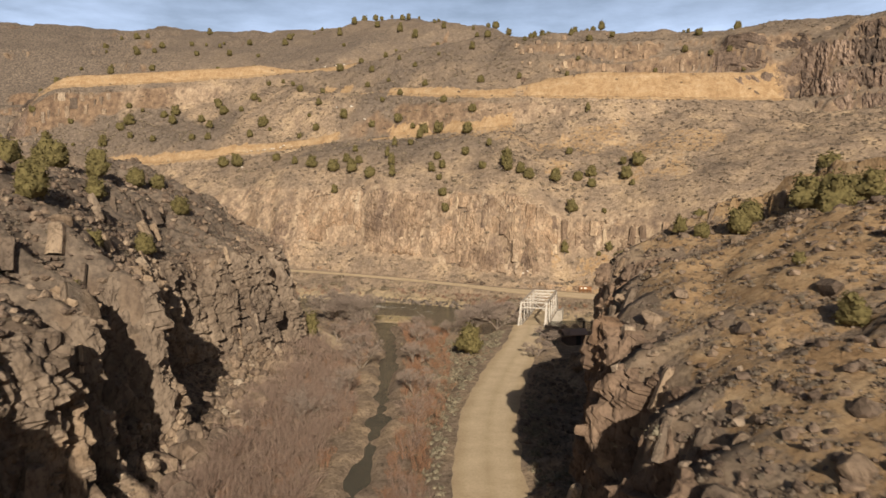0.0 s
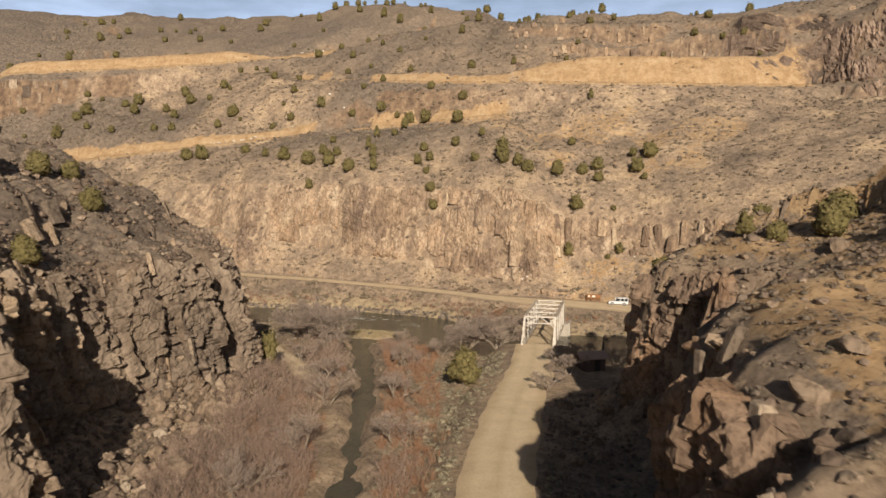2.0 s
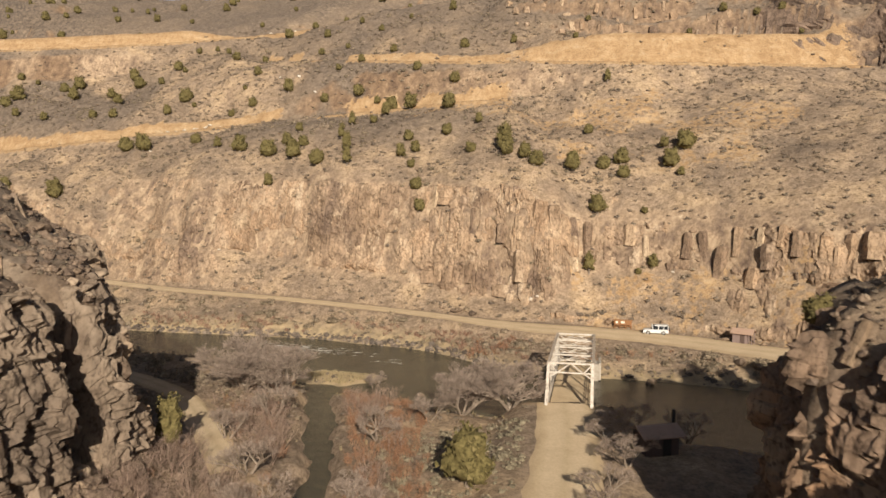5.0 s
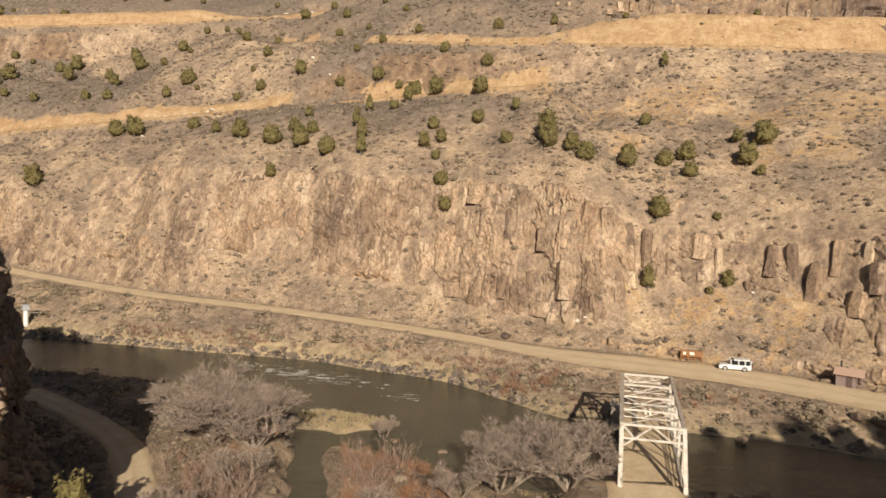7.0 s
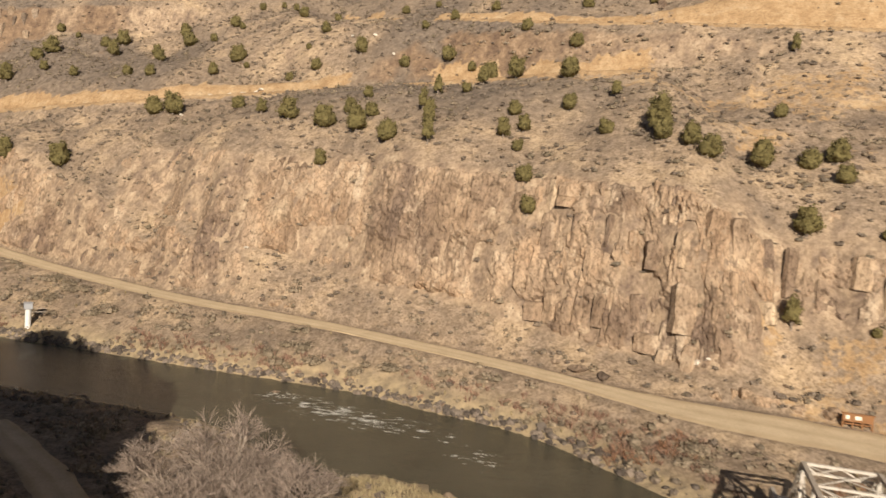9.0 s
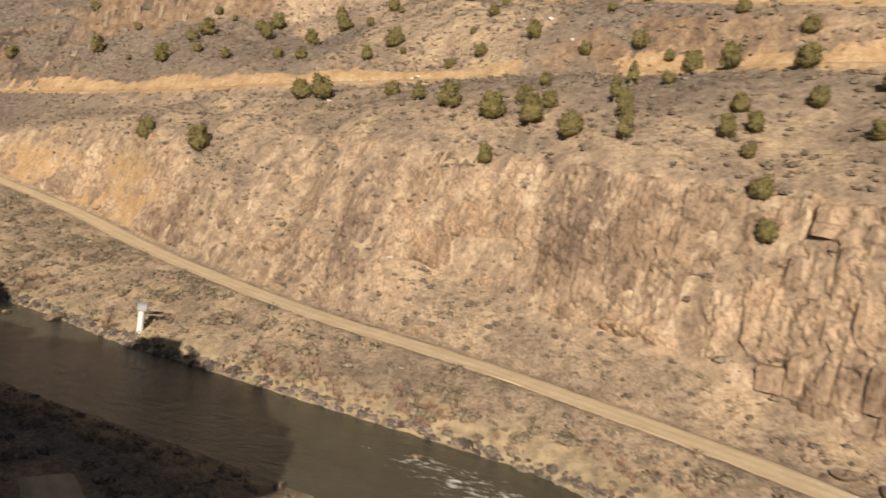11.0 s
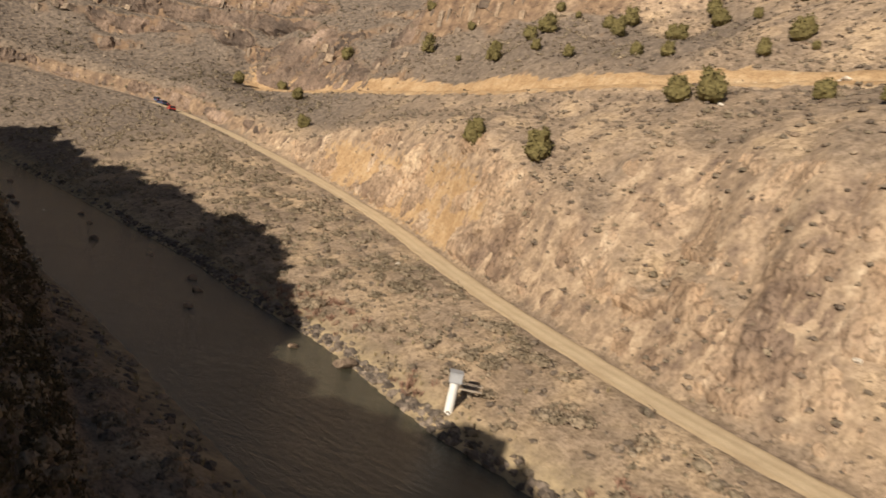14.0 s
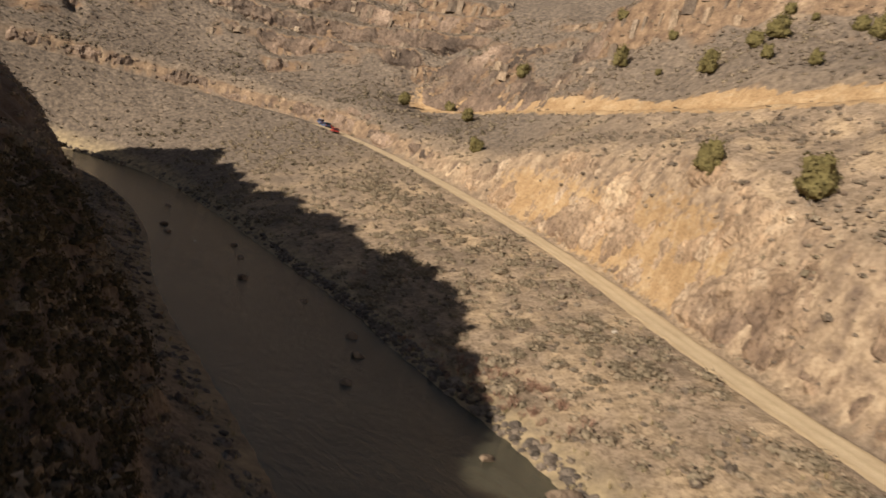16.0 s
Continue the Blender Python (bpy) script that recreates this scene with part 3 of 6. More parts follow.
MAT_STEEL = coat("white_painted_steel", (0.56, 0.505, 0.435), 0.6, worn=(0.45, 0.33, 0.24), amount=0.75, size=1.6)
MAT_STEEL_OLD = coat("weathered_steel", (0.42, 0.35, 0.28), 0.7, worn=(0.45, 0.36, 0.3), amount=0.7, size=1.3)
MAT_CONCRETE = coat("concrete", (0.40, 0.35, 0.29), 0.9, amount=0.5)
MAT_SILVER = coat("silver_paint", (0.66, 0.66, 0.65), 0.35, 0.2, amount=0.2)
MAT_GLASS_DARK = coat("dark_glass", (0.02, 0.022, 0.025), 0.08, amount=0.1)
MAT_TYRE = coat("rubber", (0.025, 0.024, 0.023), 0.85, amount=0.2)
MAT_RIM = coat("wheel_rim", (0.45, 0.45, 0.45), 0.35, 0.8, amount=0.2)
MAT_RED = coat("red_paint", (0.42, 0.045, 0.03), 0.4, amount=0.25)
MAT_BLUE = coat("blue_paint", (0.06, 0.085, 0.16), 0.4, amount=0.25)
MAT_LAMP = coat("tail_lamp", (0.45, 0.03, 0.02), 0.3, amount=0.1)
MAT_BROWN_WOOD = coat("brown_stained_wood", (0.24, 0.115, 0.05), 0.8, amount=0.5)
MAT_PAPER = coat("paper_notice", (0.72, 0.66, 0.55), 0.8, amount=0.25)
MAT_WALL_MAUVE = coat("mauve_block_wall", (0.22, 0.165, 0.15), 0.9, amount=0.4)
MAT_ROOF_TAN = coat("tan_metal_roof", (0.40, 0.27, 0.20), 0.7, amount=0.35)
MAT_DOOR = coat("dark_door", (0.10, 0.07, 0.06), 0.6, amount=0.3)
MAT_GAUGE = coat("galvanized_white", (0.72, 0.70, 0.66), 0.5, 0.1, amount=0.35)
MAT_GAUGE_BOX = coat("grey_sheet_metal", (0.42, 0.42, 0.43), 0.5, 0.3, amount=0.35)
MAT_BLACK = coat("black_iron", (0.03, 0.027, 0.025), 0.7, amount=0.3)

def steps(*spans):
    """Grid lines from spans of (start, end, step)."""
    out = []
    for a, b, s in spans:
        out += list(np.arange(a, b - 1e-6, s))
    return np.array(out + [spans[-1][1]])


def smooth_mesh(name, verts, faces, material, attrs=(), shade=True):
    me = bpy.data.meshes.new(name)
    me.vertices.add(len(verts))
    me.vertices.foreach_set("co", np.asarray(verts, dtype=np.float32).ravel())
    size = faces.shape[1]
    me.loops.add(faces.size)
    me.loops.foreach_set("vertex_index", faces.ravel().astype(np.int32))
    me.polygons.add(len(faces))
    me.polygons.foreach_set("loop_start", np.arange(0, faces.size, size, dtype=np.int32))
    me.polygons.foreach_set("use_smooth", np.full(len(faces), shade))
    me.update(calc_edges=True)
    for key, values in attrs:
        me.attributes.new(key, "FLOAT", "POINT").data.foreach_set("value", np.asarray(values, dtype=np.float32))
    me.materials.append(material)
    return new(name, me)


gx = steps((-2600, -600, 100), (-600, -440, 8), (-440, -330, 2.6), (-330, -200, 2.0), (-200, -120, 1.3), (-120, 60, 0.85), (60, 120, 1.7), (120, 210, 2.2), (210, 400, 10), (400, 2600, 110))
gy = steps((-2200, -200, 100), (-200, 0, 8), (0, 40, 1.4), (40, 270, 0.85), (270, 365, 1.2), (365, 520, 4), (520, 2600, 80))
GX, GY = np.meshgrid(gx, gy)
GZ, M_CUT, M_ROCK, M_DAMP, M_SCREE_SHADE = land(GX, GY)
slope_y, slope_x = np.gradient(GZ, gy, gx)
steepness = np.hypot(slope_x, slope_y)
beyond = along(GX, GY, FAR_EDGE)[0] > 8
M_ROCK = np.where(beyond, np.maximum(M_ROCK * smooth(0.75, 1.4, steepness), smooth(1.15, 1.8, steepness)), M_ROCK)
ci, ri = np.meshgrid(np.arange(len(gx) - 1), np.arange(len(gy) - 1))
q = (ri * len(gx) + ci).ravel()
quads = np.stack([q, q + 1, q + 1 + len(gx), q + len(gx)], axis=1)
ground = smooth_mesh("ground", np.stack([GX.ravel(), GY.ravel(), GZ.ravel()], axis=1), quads, MAT_GROUND,
                     (("m_cut", M_CUT.ravel()), ("m_rock", M_ROCK.ravel()), ("m_damp", M_DAMP.ravel()), ("m_scree_shade", M_SCREE_SHADE.ravel())))
tagged(ground, "dry tan canyon slopes of soil, sage and basalt rubble", "ground", kind="structure")


ROAD_OFF, TRACK_OFF, STREAM_OFF, PATH_OFF = (along(GX, GY, line)[0] for line in (FAR_ROAD, NEAR_ROAD, STREAM, BEACH_PATH))


def sample(field, x, y):
    """A field of the ground's grid at any places."""
    x, y = np.asarray(x, dtype=float), np.asarray(y, dtype=float)
    i = np.clip(np.searchsorted(gx, x) - 1, 0, len(gx) - 2)
    j = np.clip(np.searchsorted(gy, y) - 1, 0, len(gy) - 2)
    u, w = (x - gx[i]) / (gx[i + 1] - gx[i]), (y - gy[j]) / (gy[j + 1] - gy[j])
    return (field[j, i] * (1 - u) + field[j, i + 1] * u) * (1 - w) + (field[j + 1, i] * (1 - u) + field[j + 1, i + 1] * u) * w


def level(x, y):
    return sample(GZ, x, y)


def ground_at(x, y):
    return float(level(x, y))


def road_strip(name, line, half, first, last, label, lift=0.05):
    """A graded dirt road with a slight crown and two wheel tracks, laid along a line of the plan."""
    pts = np.array([p for p in line if first[0] <= p[0] <= first[1] and last[0] <= p[1] <= last[1]], dtype=float)
    seg = np.hypot(*np.diff(pts[:, :2], axis=0).T)
    at = np.concatenate([[0], np.cumsum(seg)])
    run = np.arange(0, at[-1], 0.8)
    c = np.stack([np.interp(run, at, pts[:, k]) for k in range(3)], axis=1)
    d = np.gradient(c[:, :2], axis=0)
    d /= np.hypot(d[:, 0], d[:, 1])[:, None]
    side = np.stack([-d[:, 1], d[:, 0]], axis=1)
    across = np.linspace(-1, 1, 13)
    verts, lanes = [], []
    for k in across:
        wide = half(c[:, 0]) + (0.35 * rough(run, run * 0 + k * 9, 3.0, 81, 3) if abs(k) > 0.9 else 0)
        edge = -0.10 if abs(k) > 0.95 else 0
        rut = -0.035 * np.exp(-((abs(k) - 0.36) / 0.13) ** 2)
        verts.append(np.column_stack([c[:, :2] + side * (wide * k)[:, None], c[:, 2] + lift + edge + rut + 0.05 * (1 - k * k) + 0.015 * soft_noise(run / 1.5, run * 0 + k * 5, 85)]))
        lanes.append(np.full(len(run), abs(k)))
    verts = np.stack(verts, axis=1).reshape(-1, 3)
    lanes = np.stack(lanes, axis=1).ravel()
    w = len(across)
    i, j = np.meshgrid(np.arange(w - 1), np.arange(len(run) - 1))
    q = (j * w + i).ravel()
    ob = smooth_mesh(name, verts, np.stack([q, q + w, q + w + 1, q + 1], axis=1), MAT_ROAD, (("lane", lanes),))
    ob.data.flip_normals() if ob.data.polygons[0].normal.z < 0 else None
    return tagged(ob, label, "road", kind="structure")


road_strip("road_1", FAR_ROAD, lambda x: 2.6 + 3.0 * smooth(6, 28, x), (-255, 200), (0, 400), "pale tan graded dirt road along the river bank")
road_strip("road_2", NEAR_ROAD, lambda x: 3.65 + 0 * x, (-20, 30), (-60, 146), "wide pale dirt track leading to the bridge")
road_strip("road_3", BEACH_PATH, lambda x: 1.9 + 0 * x, (-60, 0), (0, 200), "sandy track running down to the river beach")
# ---- water ----
def water_sheet(name, left, right, label, category, height=lambda x, y: 0 * x, foam=lambda x, y: 0 * x, rows=26):
    """A sheet of water between two banks given as lines of the same number of points."""
    def spread(line, count):
        p = np.array([q[:2] for q in line], dtype=float)
        at = np.concatenate([[0], np.cumsum(np.hypot(*np.diff(p, axis=0).T))])
        k = np.linspace(0, at[-1], count)
        return np.stack([np.interp(k, at, p[:, 0]), np.interp(k, at, p[:, 1])], axis=1)
    count = 420
    a, c = spread(left, count), spread(right, count)
    k = np.linspace(0, 1, rows)[None, :, None]
    xy = (a[:, None, :] * (1 - k) + c[:, None, :] * k).reshape(-1, 2)
    x, y = xy[:, 0], xy[:, 1]
    f = foam(x, y)
    z = height(x, y) + 0.03 * soft_noise(x / 2.2, y / 1.1, 201) + 0.16 * np.clip(f - 0.6, 0, 1) * soft_noise(x / 1.3, y / 0.8, 202)
    i, j = np.meshgrid(np.arange(rows - 1), np.arange(count - 1))
    q = (j * rows + i).ravel()
    ob = smooth_mesh(name, np.column_stack([xy, z]), np.stack([q, q + 1, q + rows + 1, q + rows], axis=1), MAT_WATER, (("m_foam", f),))
    if ob.data.polygons[0].normal.z < 0:
        ob.data.flip_normals()
    return tagged(ob, label, category, kind="structure")


def shifted(line, dx, dy):
    return [(p[0] + dx, p[1] + dy) for p in line]


def rapids(x, y):
    main = 1.15 * np.exp(-(((x + 20) / 30) ** 2 + ((y - 193 + 0.42 * (x + 20)) / 9) ** 2))
    side = 1.1 * np.exp(-(((x + 4) / 8) ** 2 + ((y - 182) / 7) ** 2))
    ford = 1.0 * np.exp(-(((x + 20) / 7) ** 2 + ((y - 173) / 4) ** 2))
    upper = 0.93 * np.exp(-(((x + 175) / 26) ** 2 + ((y - 226) / 12) ** 2))
    return 0.25 + np.maximum(np.maximum(main, side), np.maximum(upper, ford)) * 0.75


river_far = [p for p in FAR_EDGE if -400 < p[0] < 200]
river_near = [p for p in NEAR_EDGE if -400 < p[0] < 200]
water_sheet("river", shifted(river_far, 0, 3.5), shifted(river_near, 0, -4.5), "murky green-brown river with broken white rapids", "river", foam=rapids, rows=40)
brook = [p for p in STREAM if -60 < p[1]]
brook_level = lambda x, y: np.interp(y, [p[1] for p in brook], [max(p[2] - 0.12, 0.0) for p in brook])
water_sheet("stream", shifted(brook, -3.6, 0), shifted(brook, 3.6, 0), "narrow dark brown stream running into the river", "stream", height=brook_level, foam=lambda x, y: 0.2 + 0 * x, rows=8)


# ---- helpers for things built of parts ----
def part(name, bm, material, parent, label=""):
    me = bpy.data.meshes.new(name)
    bm.to_mesh(me)
    bm.free()
    me.materials.append(material)
    ob = new(name, me)
    ob.parent = parent
    return tagged(ob, label) if label else ob


def thing(name, m, label, category, group=""):
    ob = new(name)
    ob.empty_display_size = 0.2
    ob.matrix_world = m
    return tagged(ob, label, category, group)


def box(bm, cx, cy, cz, sx, sy, sz, bevel=0.0):
    made = bmesh.ops.create_cube(bm, size=1, matrix=Matrix.Translation((cx, cy, cz)) @ Matrix.Diagonal((sx, sy, sz, 1)))
    if bevel:
        edges = list({e for v in made["verts"] for e in v.link_edges})
        bmesh.ops.bevel(bm, geom=edges, offset=bevel, segments=2, affect="EDGES")
    return bm


def beam(p, q, wide, deep, bm=None):
    """A bar from p to q with a rectangular section."""
    bm = bm or bmesh.new()
    p, q = Vector(p), Vector(q)
    turn = (q - p).to_track_quat("Y", "Z").to_matrix().to_4x4()
    m = Matrix.Translation((p + q) / 2) @ turn @ Matrix.Diagonal((wide, (q - p).length, deep, 1))
    bmesh.ops.create_cube(bm, size=1, matrix=m)
    return bm


def channel(p, q, wide, deep):
    """A built-up steel member: two flanges joined by lacing bars."""
    bm = bmesh.new()
    p, q = Vector(p), Vector(q)
    long = (q - p).length
    turn = Matrix.Translation((p + q) / 2) @ (q - p).to_track_quat("Y", "Z").to_matrix().to_4x4()
    for s in (-1, 1):
        bmesh.ops.create_cube(bm, size=1, matrix=turn @ Matrix.Translation((s * wide * 0.42, 0, 0)) @ Matrix.Diagonal((wide * 0.16, long, deep, 1)))
    bmesh.ops.create_cube(bm, size=1, matrix=turn @ Matrix.Translation((0, 0, deep * 0.42)) @ Matrix.Diagonal((wide * 0.7, long, deep * 0.12, 1)))
    for k in range(int(long / 0.6)):
        y = -long / 2 + 0.3 + 0.6 * k
        bmesh.ops.create_cube(bm, size=1, matrix=turn @ Matrix.Translation((0, y, -deep * 0.42)) @ Matrix.Rotation(0.6 if k % 2 else -0.6, 4, "Z") @ Matrix.Diagonal((wide, 0.06, deep * 0.08, 1)))
    return bm


def tube(bm, p, q, r0, r1, sides=6):
    p, q = Vector(p), Vector(q)
    turn = (q - p).to_track_quat("Z", "Y").to_matrix()
    rings = [[bm.verts.new(c + turn @ Vector((r * math.cos(6.2832 * k / sides), r * math.sin(6.2832 * k / sides), 0))) for k in range(sides)] for c, r in ((p, r0), (q, r1))]
    for k in range(sides):
        bm.faces.new((rings[0][k], rings[0][(k + 1) % sides], rings[1][(k + 1) % sides], rings[1][k]))
    bm.faces.new(rings[1])
    return bm


def disc(bm, cx, cy, cz, r, thick, axis="Y", sides=18):
    turn = Matrix.Rotation(radians(90), 4, {"X": "Y", "Y": "X"}[axis]) if axis != "Z" else Matrix.Identity(4)
    bmesh.ops.create_cone(bm, cap_ends=True, segments=sides, radius1=r, radius2=r, depth=thick, matrix=Matrix.Translation((cx, cy, cz)) @ turn)
    return bm

# ---- the truss bridge ----
DECK, HALF, TOP, PANEL, SPAN = 2.9, 2.62, 4.75, 4.75, 19.0
bridge = thing("truss_bridge", pose(18.62, 147.82, DECK, 0, 0, -14.3), "white-painted steel through-truss bridge with a dirt deck", "bridge")
ENDS = (-4.3, SPAN + 4.3)
for s in (-1, 1):
    x = s * HALF
    part("top_chord", channel((x, 0, TOP), (x, SPAN, TOP), 0.34, 0.32), MAT_STEEL_OLD, bridge, "weathered brown-grey top chord")
    part("bottom_chord", beam((x, ENDS[0], -0.12), (x, ENDS[1], -0.12), 0.2, 0.3), MAT_STEEL_OLD, bridge)
    part("end_post", channel((x, ENDS[0], -0.1), (x, 0, TOP), 0.34, 0.3), MAT_STEEL, bridge)
    part("end_post", channel((x, ENDS[1], -0.1), (x, SPAN, TOP), 0.34, 0.3), MAT_STEEL, bridge)
    for k in range(5):
        part("post", channel((x, k * PANEL, 0), (x, k * PANEL, TOP - 0.15), 0.2, 0.2), MAT_STEEL, bridge)
    for k in range(4):
        lo, hi = (k + 1, k) if k < 2 else (k, k + 1)
        part("diagonal", beam((x, hi * PANEL, TOP - 0.15), (x, lo * PANEL, 0), 0.09, 0.12), MAT_STEEL, bridge)
        if k in (1, 2):
            part("counter_rod", beam((x + 0.05 * s, lo * PANEL, TOP - 0.15), (x + 0.05 * s, hi * PANEL, 0), 0.05, 0.05), MAT_STEEL, bridge)
    for z in (0.45, 0.85, 1.15):
        part("rail", beam((x - 0.16 * s, ENDS[0] + 0.4, z), (x - 0.16 * s, ENDS[1] - 0.4, z), 0.06, 0.1), MAT_STEEL, bridge)


def portal(y, lean):
    """The laced frame between two end posts."""
    low = (TOP - 0.95, y + lean * 0.85)
    part("portal_strut", channel((-HALF, y, TOP), (HALF, y, TOP), 0.24, 0.2), MAT_STEEL, bridge)
    part("portal_strut", channel((-HALF, low[1], low[0]), (HALF, low[1], low[0]), 0.18, 0.16), MAT_STEEL, bridge)
    for a, c in (((-HALF, TOP), (-1.55, low[0])), ((-1.55, low[0]), (0, TOP)), ((0, TOP), (1.55, low[0])), ((1.55, low[0]), (HALF, TOP)),
                 ((-HALF, TOP - 1.55), (-1.55, low[0])), ((HALF, TOP - 1.55), (1.55, low[0]))):
        at = lambda p: (p[0], y + lean * 0.85 * (TOP - p[1]) / 0.95, p[1])
        part("portal_brace", beam(at(a), at(c), 0.14, 0.12), MAT_STEEL, bridge)


portal(0, -1)
portal(SPAN, 1)
for k in range(1, 4):
    y = k * PANEL
    part("cross_strut", channel((-HALF, y, TOP), (HALF, y, TOP), 0.22, 0.16), MAT_STEEL, bridge)
    part("cross_strut", beam((-HALF, y, TOP - 0.7), (HALF, y, TOP - 0.7), 0.1, 0.1), MAT_STEEL, bridge)
    for a, c in ((-HALF, -0.9), (0.9, -0.9), (0.9, HALF), (-HALF + 0.02, -0.9)):
        part("sway_brace", beam((a, y, TOP - (0 if abs(a) > 1 else 0.0)), (c, y, TOP - 0.7), 0.08, 0.08), MAT_STEEL, bridge)
for k in range(4):
    for s in (-1, 1):
        part("lateral_rod", beam((s * HALF, k * PANEL, TOP - 0.04), (-s * HALF, (k + 1) * PANEL, TOP - 0.04 - 0.05 * s), 0.07, 0.05), MAT_STEEL, bridge)
for k in range(-1, 6):
    y = min(max(k * PANEL, ENDS[0] + 0.2), ENDS[1] - 0.2)
    part("floor_beam", beam((-HALF, y, -0.36), (HALF, y, -0.36), 0.2, 0.4), MAT_STEEL_OLD, bridge)
for k in range(96):
    y = ENDS[0] + 0.15 + 0.288 * k
    bm = box(bmesh.new(), 0.03 * math.sin(k * 2.3), y, -0.09 + 0.012 * math.sin(k * 5.1), 4.7, 0.272, 0.1)
    part("deck_plank", bm, MAT_ROAD, bridge)
bm = bmesh.new()
for i, y in enumerate(np.linspace(ENDS[0] - 0.2, ENDS[1] + 0.2, 60)):
    for j, x in enumerate(np.linspace(-2.25, 2.25, 11)):
        bm.verts.new((x, y, 0.0 + 0.03 * float(soft_noise(np.array(x * 1.3), np.array(y * 1.3), 7)) - 0.04 * (abs(x) / 2.25) ** 4))
bm.verts.ensure_lookup_table()
for i in range(59):
    for j in range(10):
        bm.faces.new([bm.verts[k] for k in (i * 11 + j, i * 11 + j + 1, i * 11 + j + 12, i * 11 + j + 11)])
part("dirt_surface", bm, MAT_ROAD, bridge, "packed dirt over the deck planks")
for y0, y1 in ((ENDS[0] - 2.2, ENDS[0] + 0.6), (ENDS[1] - 0.6, ENDS[1] + 2.4)):
    ab = thing("bridge_abutment", pose(18.62, 147.82, DECK, 0, 0, -14.3), "weathered concrete bridge abutment on the river bank", "abutment", "bridge abutments")
    part("seat_block", box(bmesh.new(), 0, (y0 + y1) / 2, -1.72, 6.6, y1 - y0, 2.6, 0.06), MAT_CONCRETE, ab)
    for s in (-1, 1):
        part("wing_wall", box(bmesh.new(), s * 3.5, (y0 + y1) / 2 + (0.6 if y0 > 5 else -0.6), -1.5, 0.4, y1 - y0 + 1.4, 2.6, 0.05), MAT_CONCRETE, ab)

# ---- rock: columns, boulders, rubble ----
def column_mesh(name, seed, sides=6, material=None):
    """An upright block of jointed basalt, one unit wide, deep and high, with worn edges and a broken top."""
    rng = random.Random(seed)
    bm = bmesh.new()
    ang = sorted((k + rng.uniform(-0.28, 0.28)) * 6.2832 / sides for k in range(sides))
    rad = [rng.uniform(0.42, 0.58) for _ in range(sides)]
    levels = [(0.0, 1.08), (rng.uniform(0.3, 0.42), 1.0), (rng.uniform(0.44, 0.5), rng.uniform(0.9, 1.08)), (rng.uniform(0.72, 0.85), 1.0), (0.95, 0.9), (1.0, 0.62)]
    rings = []
    dx = dy = 0.0
    for z, k in levels:
        dx, dy = dx + rng.uniform(-0.05, 0.05), dy + rng.uniform(-0.05, 0.05)
        tilt = rng.uniform(-0.05, 0.05)
        rings.append([bm.verts.new((dx + r * k * math.cos(a) * rng.uniform(0.94, 1.06), dy + r * k * math.sin(a) * rng.uniform(0.94, 1.06), z + tilt * math.cos(a) * (0.3 if z > 0 else 0))) for a, r in zip(ang, rad)])
    for a, c in zip(rings, rings[1:]):
        for k in range(sides):
            bm.faces.new((a[k], a[(k + 1) % sides], c[(k + 1) % sides], c[k]))
    bm.faces.new(rings[-1])
    me = bpy.data.meshes.new(name)
    bm.to_mesh(me)
    bm.free()
    me.materials.append(material)
    return me


def steep_spots(count, xs, ys, least, seed, step=0.9, keep=None):
    """Random places in a stretch of the plan where the ground is steep: place, way into the slope, steepness."""
    rng = np.random.default_rng(seed)
    x, y = rng.uniform(*xs, count), rng.uniform(*ys, count)
    if keep is not None:
        ok = keep(x, y)
        x, y = x[ok], y[ok]
    z = level(x, y)
    gx_, gy_ = (level(x + step, y) - level(x - step, y)) / (2 * step), (level(x, y + step) - level(x, y - step)) / (2 * step)
    steep = np.hypot(gx_, gy_)
    ok = steep > least
    return x[ok], y[ok], z[ok], gx_[ok] / steep[ok], gy_[ok] / steep[ok], steep[ok]


def apart(x, y, gap):
    """Indices of places no nearer to one another than gap."""
    grid, out = {}, []
    for k in range(len(x)):
        c = (int(math.floor(x[k] / gap)), int(math.floor(y[k] / gap)))
        if all((x[k] - x[m]) ** 2 + (y[k] - y[m]) ** 2 >= gap * gap for i in (-1, 0, 1) for j in (-1, 0, 1) for m in grid.get((c[0] + i, c[1] + j), ())):
            grid.setdefault(c, []).append(k)
            out.append(k)
    return out


